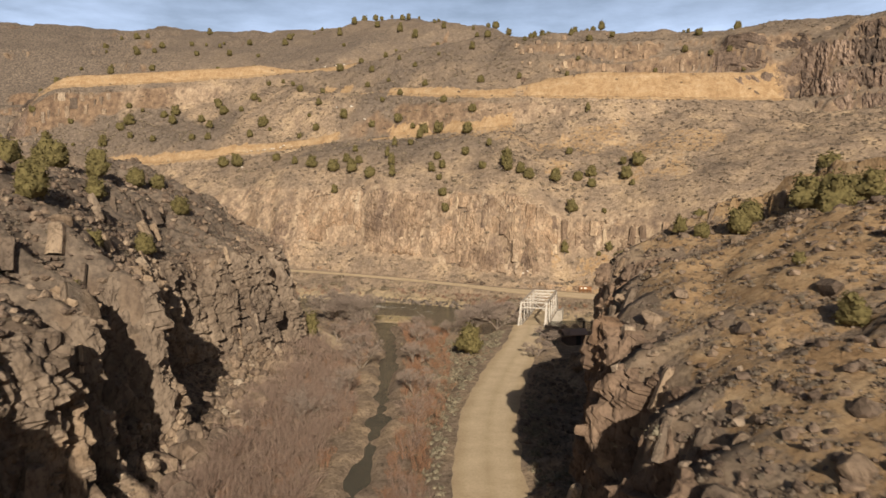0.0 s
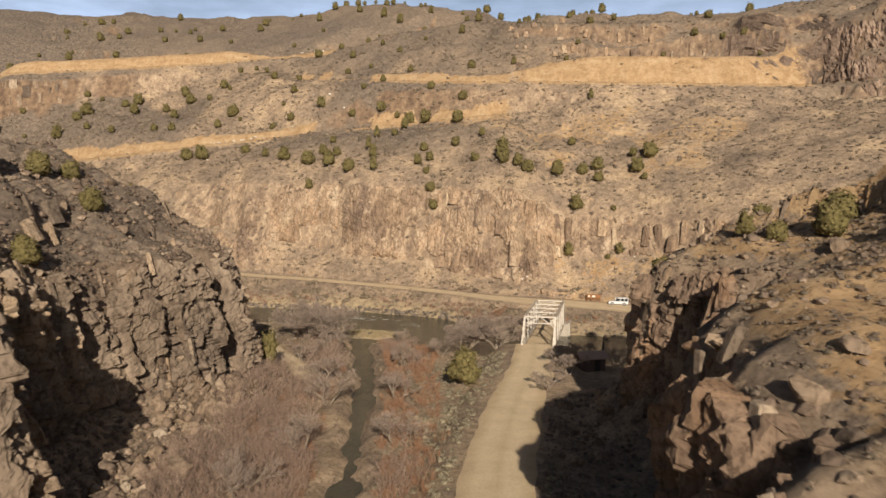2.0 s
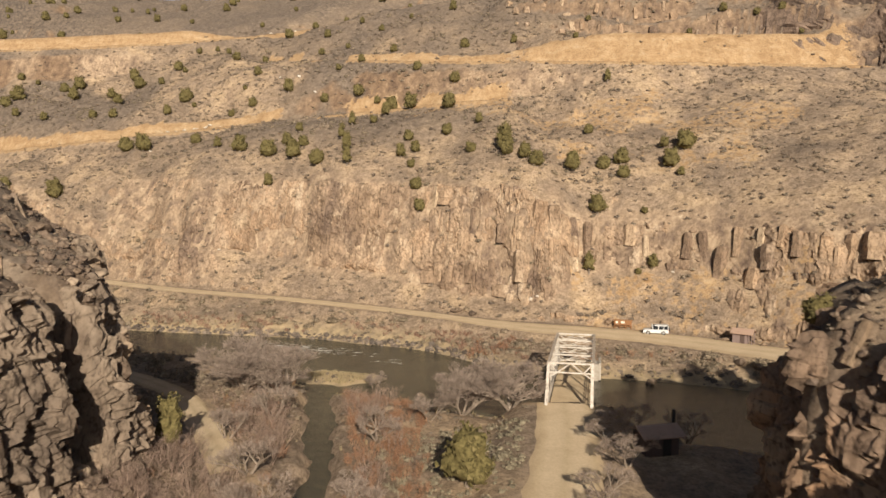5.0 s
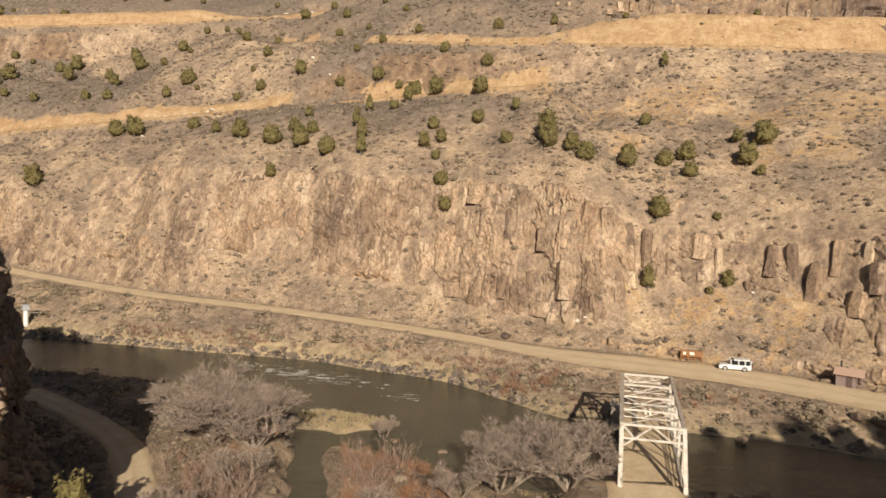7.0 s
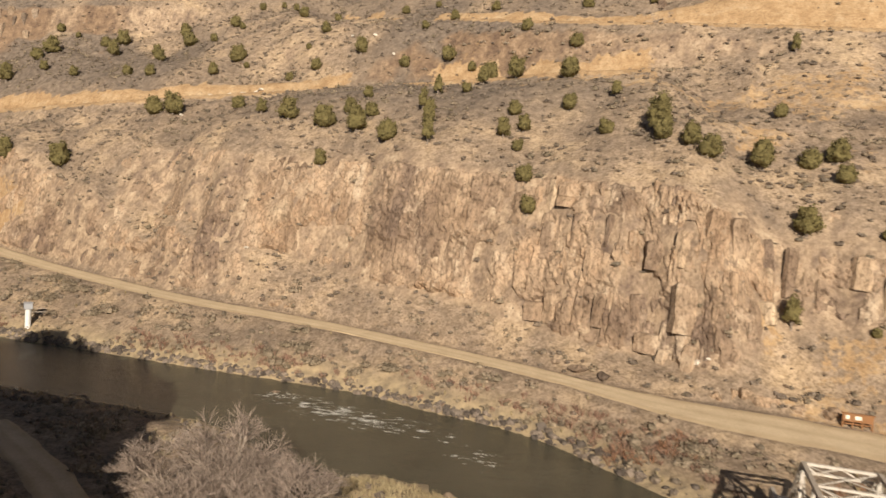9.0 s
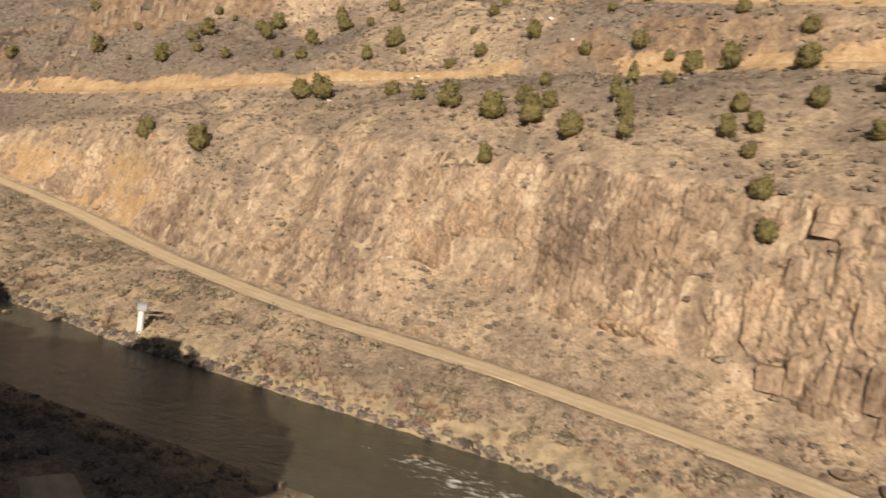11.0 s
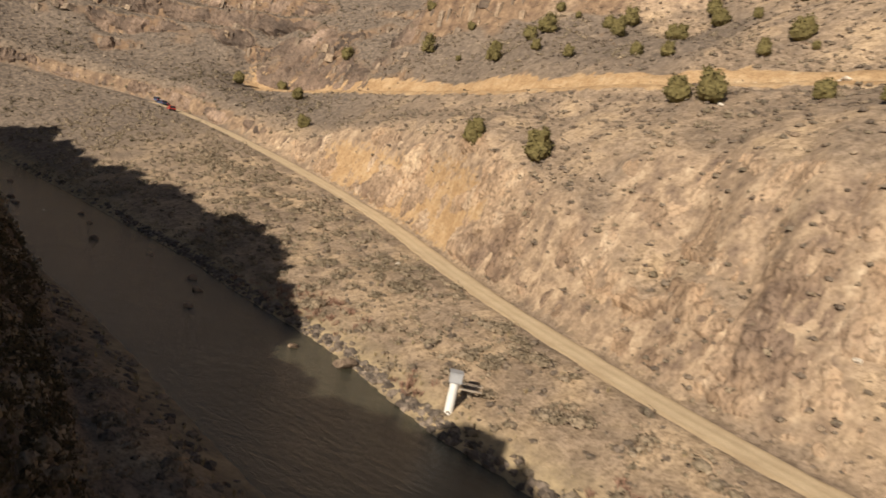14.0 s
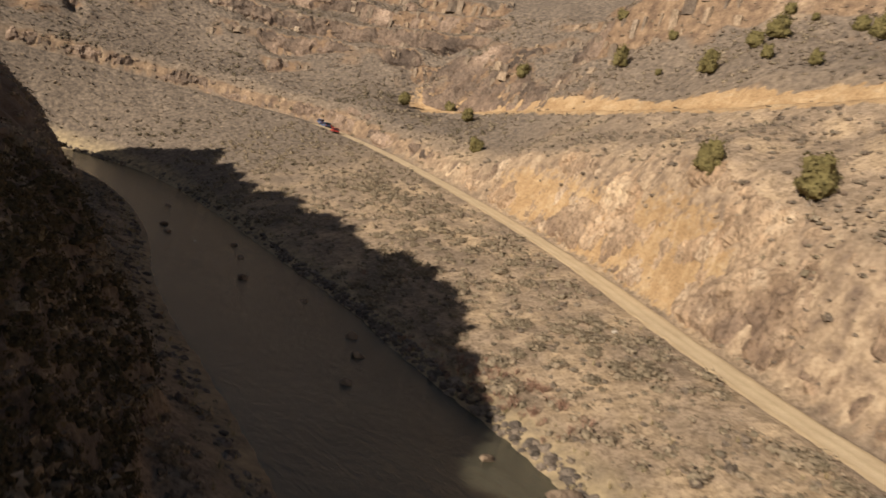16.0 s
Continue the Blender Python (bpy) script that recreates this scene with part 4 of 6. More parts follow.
def stud_cliff(name, label, xs, ys, least, gap, size, material, seed, limit=300, keep=None, reach=1.0, tall=9.0, sort=None, lean=0.75):
    """A cliff as a piece of the setting: its nearest columns are parts, the others one joined mass."""
    meshes = [column_mesh("rock_column", seed * 10 + k, 5 + k % 3, material) for k in range(9)]
    x, y, z, ux, uy, steep = steep_spots(90000 if xs[1] - xs[0] > 100 else 40000, xs, ys, least, seed, keep=keep)
    ids = apart(x, y, gap)
    rng = random.Random(seed)
    if sort is not None:
        ids.sort(key=lambda k: sort(x[k], y[k]))
    xi, yi, uxi, uyi, steeps = x[ids], y[ids], ux[ids], uy[ids], steep[ids]
    top = level(xi + uxi * 0.5 * reach, yi + uyi * 0.5 * reach)
    low = level(xi - uxi * 0.85 * reach, yi - uyi * 0.85 * reach)
    allv, allf, base = [], [], 0
    root = None
    for n in range(len(ids)):
        w = size * math.exp(rng.gauss(0, 0.38))
        high = min(max(top[n] - low[n], 0.8), tall) * rng.uniform(0.7, 1.2) + 0.5
        z1 = top[n] + rng.uniform(-0.5, 0.15) * size
        spin = math.degrees(math.atan2(uyi[n], uxi[n])) + rng.uniform(-20, 20)
        back = math.degrees(math.atan(1 / steeps[n])) * lean
        m = pose(xi[n], yi[n], z1, 0, 0, spin) @ pose(0, 0, 0, rng.uniform(-5, 5), back + rng.uniform(-5, 5), 0) @ pose(0, 0, -high) @ Matrix.Diagonal((w * rng.uniform(0.7, 1.1), w * rng.uniform(0.8, 1.4), high, 1))
        me = meshes[rng.randrange(len(meshes))]
        if n < limit:
            if root is None:
                root = tagged(new(name), label, "cliff", kind="structure")
            ob = new("column", me)
            ob.matrix_world = m
            ob.parent = root
        else:
            co = np.empty(len(me.vertices) * 3)
            me.vertices.foreach_get("co", co)
            co = co.reshape(-1, 3) @ np.array(m.to_3x3()).T + np.array(m.translation)
            allv.append(co)
            allf += [[base + v for v in p.vertices] for p in me.polygons]
            base += len(co)
    if allv:
        mass = bpy.data.meshes.new("rock_mass")
        mass.from_pydata(np.concatenate(allv).tolist(), [], allf)
        mass.materials.append(MAT_MASS[material.name])
        ob = new("rock_mass", mass)
        ob.parent = root
        tagged(ob, kind="stuff")
    return root


MAT_MASS = {"sunlit_basalt": rock_material("sunlit_basalt_mass", SUNLIT_TONES, False, 1.0),
            "dark_basalt": rock_material("dark_basalt_mass", CRAG_TONES, False)}


def cells(s, h, wide, seed, lean=0.35):
    """Upright joints: which column a place on a face belongs to, and how near its edge it lies (0 middle, 1 edge)."""
    q = s / wide + lean * soft_noise(s / 6.0, h / 9.0, seed) + 0.22 * soft_noise(s / 1.7, h / 2.6, seed + 1)
    k = np.floor(q)
    cut_at = 0.25 * (lattice(k, k * 0, seed + 2) - 0.5)
    return k, np.abs(2 * (q - k) - 1 + cut_at)


def facets(s, h, size, seed, tall=1.7):
    """Broken rock: every place takes the height and tilt of the nearest of many scattered middles, which gives flat faces with sharp arrises."""
    q, r = s / size, h / (size * tall)
    iq, ir = np.floor(q), np.floor(r)
    best = np.full(s.shape, 1e9)
    out = np.zeros(s.shape)
    for a in (-1, 0, 1):
        for c in (-1, 0, 1):
            kq, kr = iq + a, ir + c
            dq = q - kq - 0.1 - 0.8 * lattice(kq, kr, seed)
            dr = r - kr - 0.1 - 0.8 * lattice(kq, kr, seed + 1)
            d = dq * dq + dr * dr
            value = lattice(kq, kr, seed + 2) + 1.1 * (lattice(kq, kr, seed + 3) - 0.5) * dq + 0.9 * (lattice(kq, kr, seed + 4) - 0.6) * dr
            out = np.where(d < best, value, out)
            best = np.minimum(best, d)
    return out - 0.5


def cliff_face(name, label, line, first, v0, v1, rows, step, sign, big, deep, material, seed, bare=lambda s: 0 * s, rugged=1.0):
    """A jointed rock wall that follows the steep ground along a line: columns stand proud, blocks have fallen out, joints are recessed."""
    pts = np.array([p[:2] for p in rounded(line, 2) if first(p[0], p[1])], dtype=float)
    at = np.concatenate([[0], np.cumsum(np.hypot(*np.diff(pts, axis=0).T))])
    run = np.arange(0, at[-1], step)
    c = np.stack([np.interp(run, at, pts[:, 0]), np.interp(run, at, pts[:, 1])], axis=1)
    wide = int(6 / step)
    pad = np.pad(c, ((wide, wide), (0, 0)), mode="reflect", reflect_type="odd")
    tangent = pad[2 * wide:] - pad[:-2 * wide]
    tangent /= np.hypot(tangent[:, 0], tangent[:, 1])[:, None]
    inward = np.stack([tangent[:, 1], -tangent[:, 0]], axis=1) * sign
    v = np.linspace(v0, v1, 150)
    px, py = c[:, :1] + inward[:, :1] * v, c[:, 1:] + inward[:, 1:] * v
    z = level(px, py)
    arc = np.concatenate([np.zeros((len(run), 1)), np.cumsum(np.hypot(np.diff(z, axis=1), v[1] - v[0]), axis=1)], axis=1)
    V, Z = np.empty((len(run), rows)), np.empty((len(run), rows))
    for k in range(len(run)):
        a = np.linspace(0, arc[k, -1], rows)
        V[k], Z[k] = np.interp(a, arc[k], v), np.interp(a, arc[k], z[k])
    dv, dz = np.gradient(V, axis=1), np.gradient(Z, axis=1)
    norm = np.hypot(dv, dz) + 1e-6
    slope = dz / np.maximum(dv, 1e-3)
    S = np.repeat(run[:, None], rows, axis=1)
    on = smooth(1.15, 1.8, slope) if sign * rugged == 1 else smooth(1.5, 2.3, slope)
    on = on * (1 - bare(run)[:, None] * smooth(0.15, -0.25, rough(S, Z * 1.6, 9.0, seed + 20, 3)))
    on = on * smooth(0, 4, np.arange(rows))[None, :] * smooth(0, 4, np.arange(rows)[::-1])[None, :] * smooth(0, 3, S) * smooth(run[-1], run[-1] - 3, S)
    k1, e1 = cells(S, Z, big, seed, 0.22)
    block = np.floor(Z / (big * (0.8 + 1.2 * lattice(k1, k1 * 0, seed + 3))) + 9 * lattice(k1, k1 * 0, seed + 4))
    out = deep * (0.55 + 0.55 * (lattice(k1, k1 * 0, seed + 5) - 0.5) + 0.45 * (lattice(k1, block, seed + 6) - 0.5)) - deep * 0.55 * smooth(0.86, 1.0, e1)
    out = out + rugged * (deep * 0.95 * facets(S, Z, big * 1.5, seed + 21, 1.9) + deep * 0.55 * facets(S + 3, Z, big * 0.55, seed + 31, 1.5) + deep * 0.26 * facets(S + 7, Z, max(big * 0.26, 0.7), seed + 41, 1.3) + 0.1 * rough(S, Z, 0.8, seed + 9, 3)) + 0.45 * rough(S, Z, 8.0, seed + 10, 2)
    out = -0.35 + on * (out + 0.25)
    V2, Z2 = V - out * dz / norm, Z + out * dv / norm * 0.6
    verts = np.stack([c[:, :1] + inward[:, :1] * V2, c[:, 1:] + inward[:, 1:] * V2, Z2], axis=2).reshape(-1, 3)
    i, j = np.meshgrid(np.arange(rows - 1), np.arange(len(run) - 1))
    q = (j * rows + i).ravel()
    tone = np.clip(0.2 * lattice(k1, k1 * 0, seed + 11) + 0.15 * lattice(k1, block, seed + 12) + 0.2 * facets(S, Z, big * 1.5, seed + 21, 1.9) + 0.34 + 0.42 * rough(S, Z, 11.0, seed + 13, 3), 0, 1)
    ob = smooth_mesh(name, verts, np.stack([q, q + 1, q + rows + 1, q + rows], axis=1), material, (("tone", tone.ravel()),), shade=False)
    return tagged(ob, label, "cliff", kind="structure")


def far_face(x, y):
    v = sample(ROAD_OFF, x, y)
    return (v > 4 + 6 * smooth(26, 20, x)) & (v < 19) & (x > 2) & (sample(M_CUT, x, y) < 0.3)


LEG_B_OFF = np.abs(along(GX, GY, LEG_B)[0])


def upper_rim(x, y):
    v = sample(ROAD_OFF, x, y)
    return (v > 70) & (v < 130) & (sample(M_CUT, x, y) < 0.15) & (sample(LEG_B_OFF, x, y) > 13) & (x > 30) & (soft_noise(x / 9, y / 9, 77) > 0.0)


def upstream_rim(x, y):
    v = sample(ROAD_OFF, x, y)
    return (v > 21) & (v < 130) & (sample(M_CUT, x, y) < 0.15) & (x < -150) & (soft_noise(x / 12, y / 12, 78) > -0.1)


FACE_1 = "sunlit tan and brown columnar basalt cliff above the road"
FACE_2 = "shadowed grey-brown basalt cliff with deep alcoves"
FACE_3 = "broken brown basalt cliff beside the dirt track"
cliff_face("cliff_1", FACE_1, FAR_ROAD, lambda x, y: -200 < x < 100, 3.0, 25.0, 80, 0.36, 1, 2.3, 0.85, MAT_FACE, 501, lambda s: 0.3 + 0.4 * smooth(130, 220, s))
cliff_face("cliff_10", "dark brown basalt wall above the upstream bend", FAR_ROAD, lambda x, y: x < -190 and y > 150, 3.0, 24.0, 64, 0.6, 1, 3.0, 1.2, MAT_UPSTREAM_FACE, 571, lambda s: 0.8 + 0 * s)
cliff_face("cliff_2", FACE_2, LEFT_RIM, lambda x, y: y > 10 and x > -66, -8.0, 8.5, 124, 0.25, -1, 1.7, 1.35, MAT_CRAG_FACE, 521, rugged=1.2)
cliff_face("cliff_3", FACE_3, RIGHT_RIM, lambda x, y: y > 10 and x < 90, -7.0, 6.0, 110, 0.25, 1, 2.1, 1.3, MAT_EAST_FACE, 541, rugged=1.15)
cliff_face("cliff_11", "broken brown basalt band along the canyon rim", FAR_ROAD, lambda x, y: 42 < x < 200, 95.0, 128.0, 64, 0.6, 1, 3.0, 1.3, MAT_UPSTREAM_FACE, 581, lambda s: 0.25 + 0 * s)
stud_cliff("cliff_4", "upright basalt columns standing out of the sunlit cliff", (-8, 90), (140, 230), 1.7, 2.3, 1.8, MAT_COLUMN, 11, 300, far_face, 1.1, 5.0, lambda x, y: abs(x - 45), 0.3)
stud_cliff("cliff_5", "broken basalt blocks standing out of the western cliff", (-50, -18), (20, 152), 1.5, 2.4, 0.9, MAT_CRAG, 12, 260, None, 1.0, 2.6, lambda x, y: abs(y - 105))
stud_cliff("cliff_6", "broken basalt blocks standing out of the eastern cliff", (2, 45), (20, 125), 1.5, 2.4, 0.9, MAT_CRAG, 13, 260, None, 1.0, 2.4, lambda x, y: abs(y - 75))
stud_cliff("cliff_7", "broken brown ledges along the canyon rim", (30, 190), (220, 350), 1.0, 2.9, 1.6, MAT_COLUMN, 14, 300, upper_rim, 1.2, 3.5, lambda x, y: x, 0.25)
stud_cliff("cliff_8", "dark brown basalt bands high above the upstream bend", (-420, -130), (220, 400), 1.25, 2.6, 1.8, MAT_CRAG, 15, 300, upstream_rim, 1.2, 5.5, lambda x, y: -x, 0.2)
cliff_face("cliff_9", "tiered brown basalt cliffs above the upstream bend", FAR_ROAD, lambda x, y: x < -195 and y > 150, 24.0, 62.0, 80, 0.7, 1, 3.4, 1.4, MAT_UPSTREAM_FACE, 561, lambda s: 0.3 + 0 * s)


def stone_template(seed, cuts=1):
    rng = random.Random(seed)
    bm = bmesh.new()
    bmesh.ops.create_icosphere(bm, subdivisions=cuts, radius=0.5)
    planes = [Vector((rng.uniform(-1, 1), rng.uniform(-1, 1), rng.uniform(-0.6, 1))).normalized() for _ in range(7)]
    for v in bm.verts:
        for n in planes:
            over = v.co.dot(n) - 0.29
            if over > 0:
                v.co -= n * over
        v.co *= rng.uniform(0.94, 1.1)
        v.co.z *= 0.8
    return bm


def as_arrays(bm):
    bm.verts.index_update()
    v = np.array([p.co[:] for p in bm.verts])
    f = np.array([[p.index for p in face.verts] for face in bm.faces])
    bm.free()
    return v, f


def scatter(name, templates, places, material, label, category, seed):
    """One mesh of many small pieces: places are rows of x, y, z, size, height over width."""
    rng = np.random.default_rng(seed)
    pick = rng.integers(0, len(templates), len(places))
    vs, fs, base = [], [], 0
    for k, (tv, tf) in enumerate(templates):
        rows = places[pick == k]
        if not len(rows):
            continue
        a = rng.uniform(0, 6.2832, len(rows))
        ca, sa = np.cos(a)[:, None], np.sin(a)[:, None]
        w = rows[:, 3:4] * rng.uniform(0.85, 1.15, (len(rows), 1))
        px = (tv[None, :, 0] * ca - tv[None, :, 1] * sa) * w + rows[:, 0:1]
        py = (tv[None, :, 0] * sa + tv[None, :, 1] * ca) * rows[:, 3:4] + rows[:, 1:2]
        pz = tv[None, :, 2] * rows[:, 3:4] * rows[:, 4:5] + rows[:, 2:3]
        vs.append(np.stack([px, py, pz], axis=2).reshape(-1, 3))
        fs.append((tf[None] + (base + np.arange(len(rows)) * len(tv))[:, None, None]).reshape(-1, tf.shape[1]))
        base += len(rows) * len(tv)
    ob = smooth_mesh(name, np.concatenate(vs), np.concatenate(fs), material, shade=False)
    return tagged(ob, label, category, kind="stuff")


def sown(count, xs, ys, seed, dense):
    """Places on the ground, thinned by a rule of x, y, height and masks."""
    rng = np.random.default_rng(seed)
    x, y = rng.uniform(*xs, count), rng.uniform(*ys, count)
    z, cut, rock, damp = (sample(f, x, y) for f in (GZ, M_CUT, M_ROCK, M_DAMP))
    v, t = sample(ROAD_OFF, x, y), sample(TRACK_OFF, x, y)
    free = (np.abs(sample(PATH_OFF, x, y)) > 2.6) & (np.abs(v) > 3.5 + 3.2 * smooth(6, 28, x)) & ((np.abs(t) > 4.2) | (y > 150)) & (z > 0.12)
    ok = free & (rng.uniform(0, 1, count) < dense(x, y, z, cut, rock, damp, v))
    return x[ok], y[ok], z[ok], rng


CHIPS = [as_arrays(stone_template(40 + k, 1)) for k in range(6)]
FAR_BOX = ((-400, 170), (140, 350))

x, y, z, rng = sown(17000, *FAR_BOX, 301, lambda x, y, z, cut, rock, damp, v: np.where(v > 3, 0.30 + 0.35 * rock + 0.3 * smooth(0.1, 0.6, soft_noise(x / 17, y / 17, 5)), 0.12) * (1 - 0.8 * cut))
size = 0.25 + 1.0 * rng.random(len(x)) ** 3
scatter("rubble", CHIPS, np.column_stack([x, y, z + 0.1 * size, size, np.full(len(x), 0.9)]), MAT_RUBBLE, "scattered brown basalt rubble on the canyon slope", "rubble", 1)
x, y, z, rng = sown(19000, (9, 62), (22, 118), 302, lambda x, y, z, cut, rock, damp, v: 0.2 + 0.4 * rock + 0.45 * smooth(0.0, 0.5, soft_noise(x / 6, y / 6, 6)))
size = 0.24 + 0.9 * rng.random(len(x)) ** 3.2
scatter("rubble", CHIPS, np.column_stack([x, y, z + 0.1 * size, size, np.full(len(x), 0.85)]), MAT_DARK_RUBBLE, "dark basalt stones strewn over the mesa slope", "rubble", 2)
x, y, z, rng = sown(30000, (-64, -20), (10, 170), 303, lambda x, y, z, cut, rock, damp, v: (0.35 + 1.2 * rock + 0.3 * smooth(0.0, 0.5, soft_noise(x / 7, y / 7, 8))) * np.where((y > 140) & (z < 3.5), 0.05, 1.0))
size = 0.28 + 1.1 * rng.random(len(x)) ** 3.0
scatter("rubble", CHIPS, np.column_stack([x, y, z + 0.1 * size, size, np.full(len(x), 0.9)]), MAT_DARK_RUBBLE, "grey-brown basalt rubble on the mesa and talus", "rubble", 3)
x, y, z, rng = sown(9000, (-31, -19), (44, 128), 307, lambda x, y, z, cut, rock, damp, v: 0.75 * smooth(2.6, 4.0, z) * smooth(11, 7, z) * smooth(-0.5, 0.2, soft_noise(x / 5, y / 5, 9)))
size = 0.5 + 1.5 * rng.random(len(x)) ** 2.4
scatter("rubble", CHIPS, np.column_stack([x, y, z + 0.2 * size, size, np.full(len(x), 1.05)]), MAT_RUBBLE, "heaped tan basalt blocks at the western cliff's foot", "rubble", 5)
# stones that line the water
x, y, z, rng = sown(260000, (-300, 70), (130, 255), 304, lambda x, y, z, cut, rock, damp, v: np.where((z < 1.0) & (damp > 0.55) & (x < 12) & (v > -25 - 14 * smooth(-80, -117, x)), 0.9, np.where((z < 1.2) & (damp > 0.5), 0.08, 0.0)))
size = 0.6 + 1.1 * rng.random(len(x)) ** 2.2
scatter("bank_stones", CHIPS, np.column_stack([x, y, z - 0.05, size, np.full(len(x), 0.8)]), MAT_WET_STONE, "dark rounded stones lining the river's edge", "stones", 4)

# single boulders: loose on the right-hand mesa, at the cliff's foot and in the river
BOULDER_MESHES = []
for k in range(7):
    me = bpy.data.meshes.new("boulder")
    bm = stone_template(80 + k, 2)
    bm.to_mesh(me)
    bm.free()
    me.materials.append(MAT_BOULDER)
    BOULDER_MESHES.append(me)


def boulder(x, y, size, label, group, seed, sink=0.15, z=None, material=None, flat=0.85):
    rng = random.Random(seed)
    me = BOULDER_MESHES[seed % len(BOULDER_MESHES)]
    if material is not None:
        me = me.copy()
        me.materials[0] = material
    ob = new("boulder", me)
    at = ground_at(x, y) if z is None else z
    ob.matrix_world = pose(x, y, at + size * (0.34 - sink), rng.uniform(-15, 15), rng.uniform(-15, 15), rng.uniform(0, 360)) @ Matrix.Diagonal((size * rng.uniform(0.85, 1.3), size, size * flat, 1))
    return tagged(ob, label, "boulder", group)


x, y, z, rng = sown(2600, (13, 60), (22, 112), 305, lambda x, y, z, cut, rock, damp, v: 0.2 + 0.5 * smooth(0.0, 0.5, soft_noise(x / 6, y / 6, 6)))
for k in apart(x, y, 2.2)[:140]:
    boulder(x[k], y[k], 0.8 + 1.8 * rng.random() ** 2, "angular dark brown basalt boulder on the mesa slope", "boulders on the east mesa", int(k), 0.2, z[k])
x, y, z, rng = sown(900, (-60, -22), (20, 150), 306, lambda x, y, z, cut, rock, damp, v: 0.25)
for k in apart(x, y, 2.6)[:75]:
    boulder(x[k], y[k], 0.8 + 1.9 * rng.random() ** 2, "lichen-grey basalt boulder below the western cliff", "boulders on the west mesa", int(k), 0.2, z[k])
rng_blocks = random.Random(91)
for k in range(46):
    y = rng_blocks.uniform(48, 128)
    x = -31 + rng_blocks.uniform(3.0, 8.5)
    boulder(x, y, 1.6 + 2.8 * rng_blocks.random() ** 1.4, "large fallen tan basalt block below the western cliff", "fallen blocks", 800 + k, 0.16, flat=1.15)
for k, (x, y, s) in enumerate(((34.7, 167.0, 2.0), (-6.5, 171.5, 1.0), (0.5, 161.5, 1.3), (-4.6, 164.5, 1.2), (-30, 199, 1.2), (-97, 218, 1.5), (-120, 221, 1.6), (-126, 224, 1.8),
                               (-150, 222, 1.7), (-163, 228, 1.6), (-172, 231, 1.5), (-140, 226, 1.4), (-185, 224, 1.8), (-178, 222, 1.6), (-205, 232, 1.7), (-113, 215, 1.4), (-90, 219, 2.6))):
    boulder(x, y, s, "wet grey boulder standing in the shallow river", "boulders in the river", 500 + k, 0.1, max(ground_at(x, y), -0.3))
for k, (x, y, s) in enumerate(((7.9, 203.5, 2.2), (11.0, 201.6, 2.0), (5.2, 205.5, 1.4), (53.2, 184.0, 1.4), (52.2, 184.8, 1.1), (57.8, 179.6, 1.3), (49.5, 169.5, 2.0), (51.5, 167.8, 2.2), (53.5, 166.0, 1.6), (47.0, 171.5, 1.5))):
    boulder(x, y, s, "pale weathered boulder lying at the road's edge", "boulders beside the road", 600 + k)
for k, (x, y, s) in enumerate(((-72.3, 264.0, 1.0), (-45.1, 230.2, 0.9), (49.0, 198.8, 0.7), (21.0, 201.8, 0.9), (22.2, 201.4, 1.1), (23.4, 201.2, 0.8), (-97, 240.5, 0.9), (-105, 243, 0.8), (-30, 282, 1.2), (-36, 290, 1.4), (-42, 292, 1.1))):
    boulder(x, y, s, "chalk-white broken rock on the tan slope", "white rocks", 700 + k, material=MAT_WHITE_ROCK)

rng_chalk = random.Random(47)
for leg, first, last, count in ((LEG_A, -76, -57, 12), (LEG_B, -52, -14, 9), (LEG_C, -58, 4, 12)):
    line = sorted(leg)
    for k in range(count):
        x = first + (last - first) * (k + rng_chalk.random()) / count
        y = float(np.interp(x, [p[0] for p in line], [p[1] for p in line])) + rng_chalk.uniform(0.5, 3.0)
        boulder(x, y, rng_chalk.uniform(0.7, 1.7), "chalk-white broken rock on the tan slope", "white rocks", 740 + k, 0.22, material=MAT_WHITE_ROCK, flat=0.7)

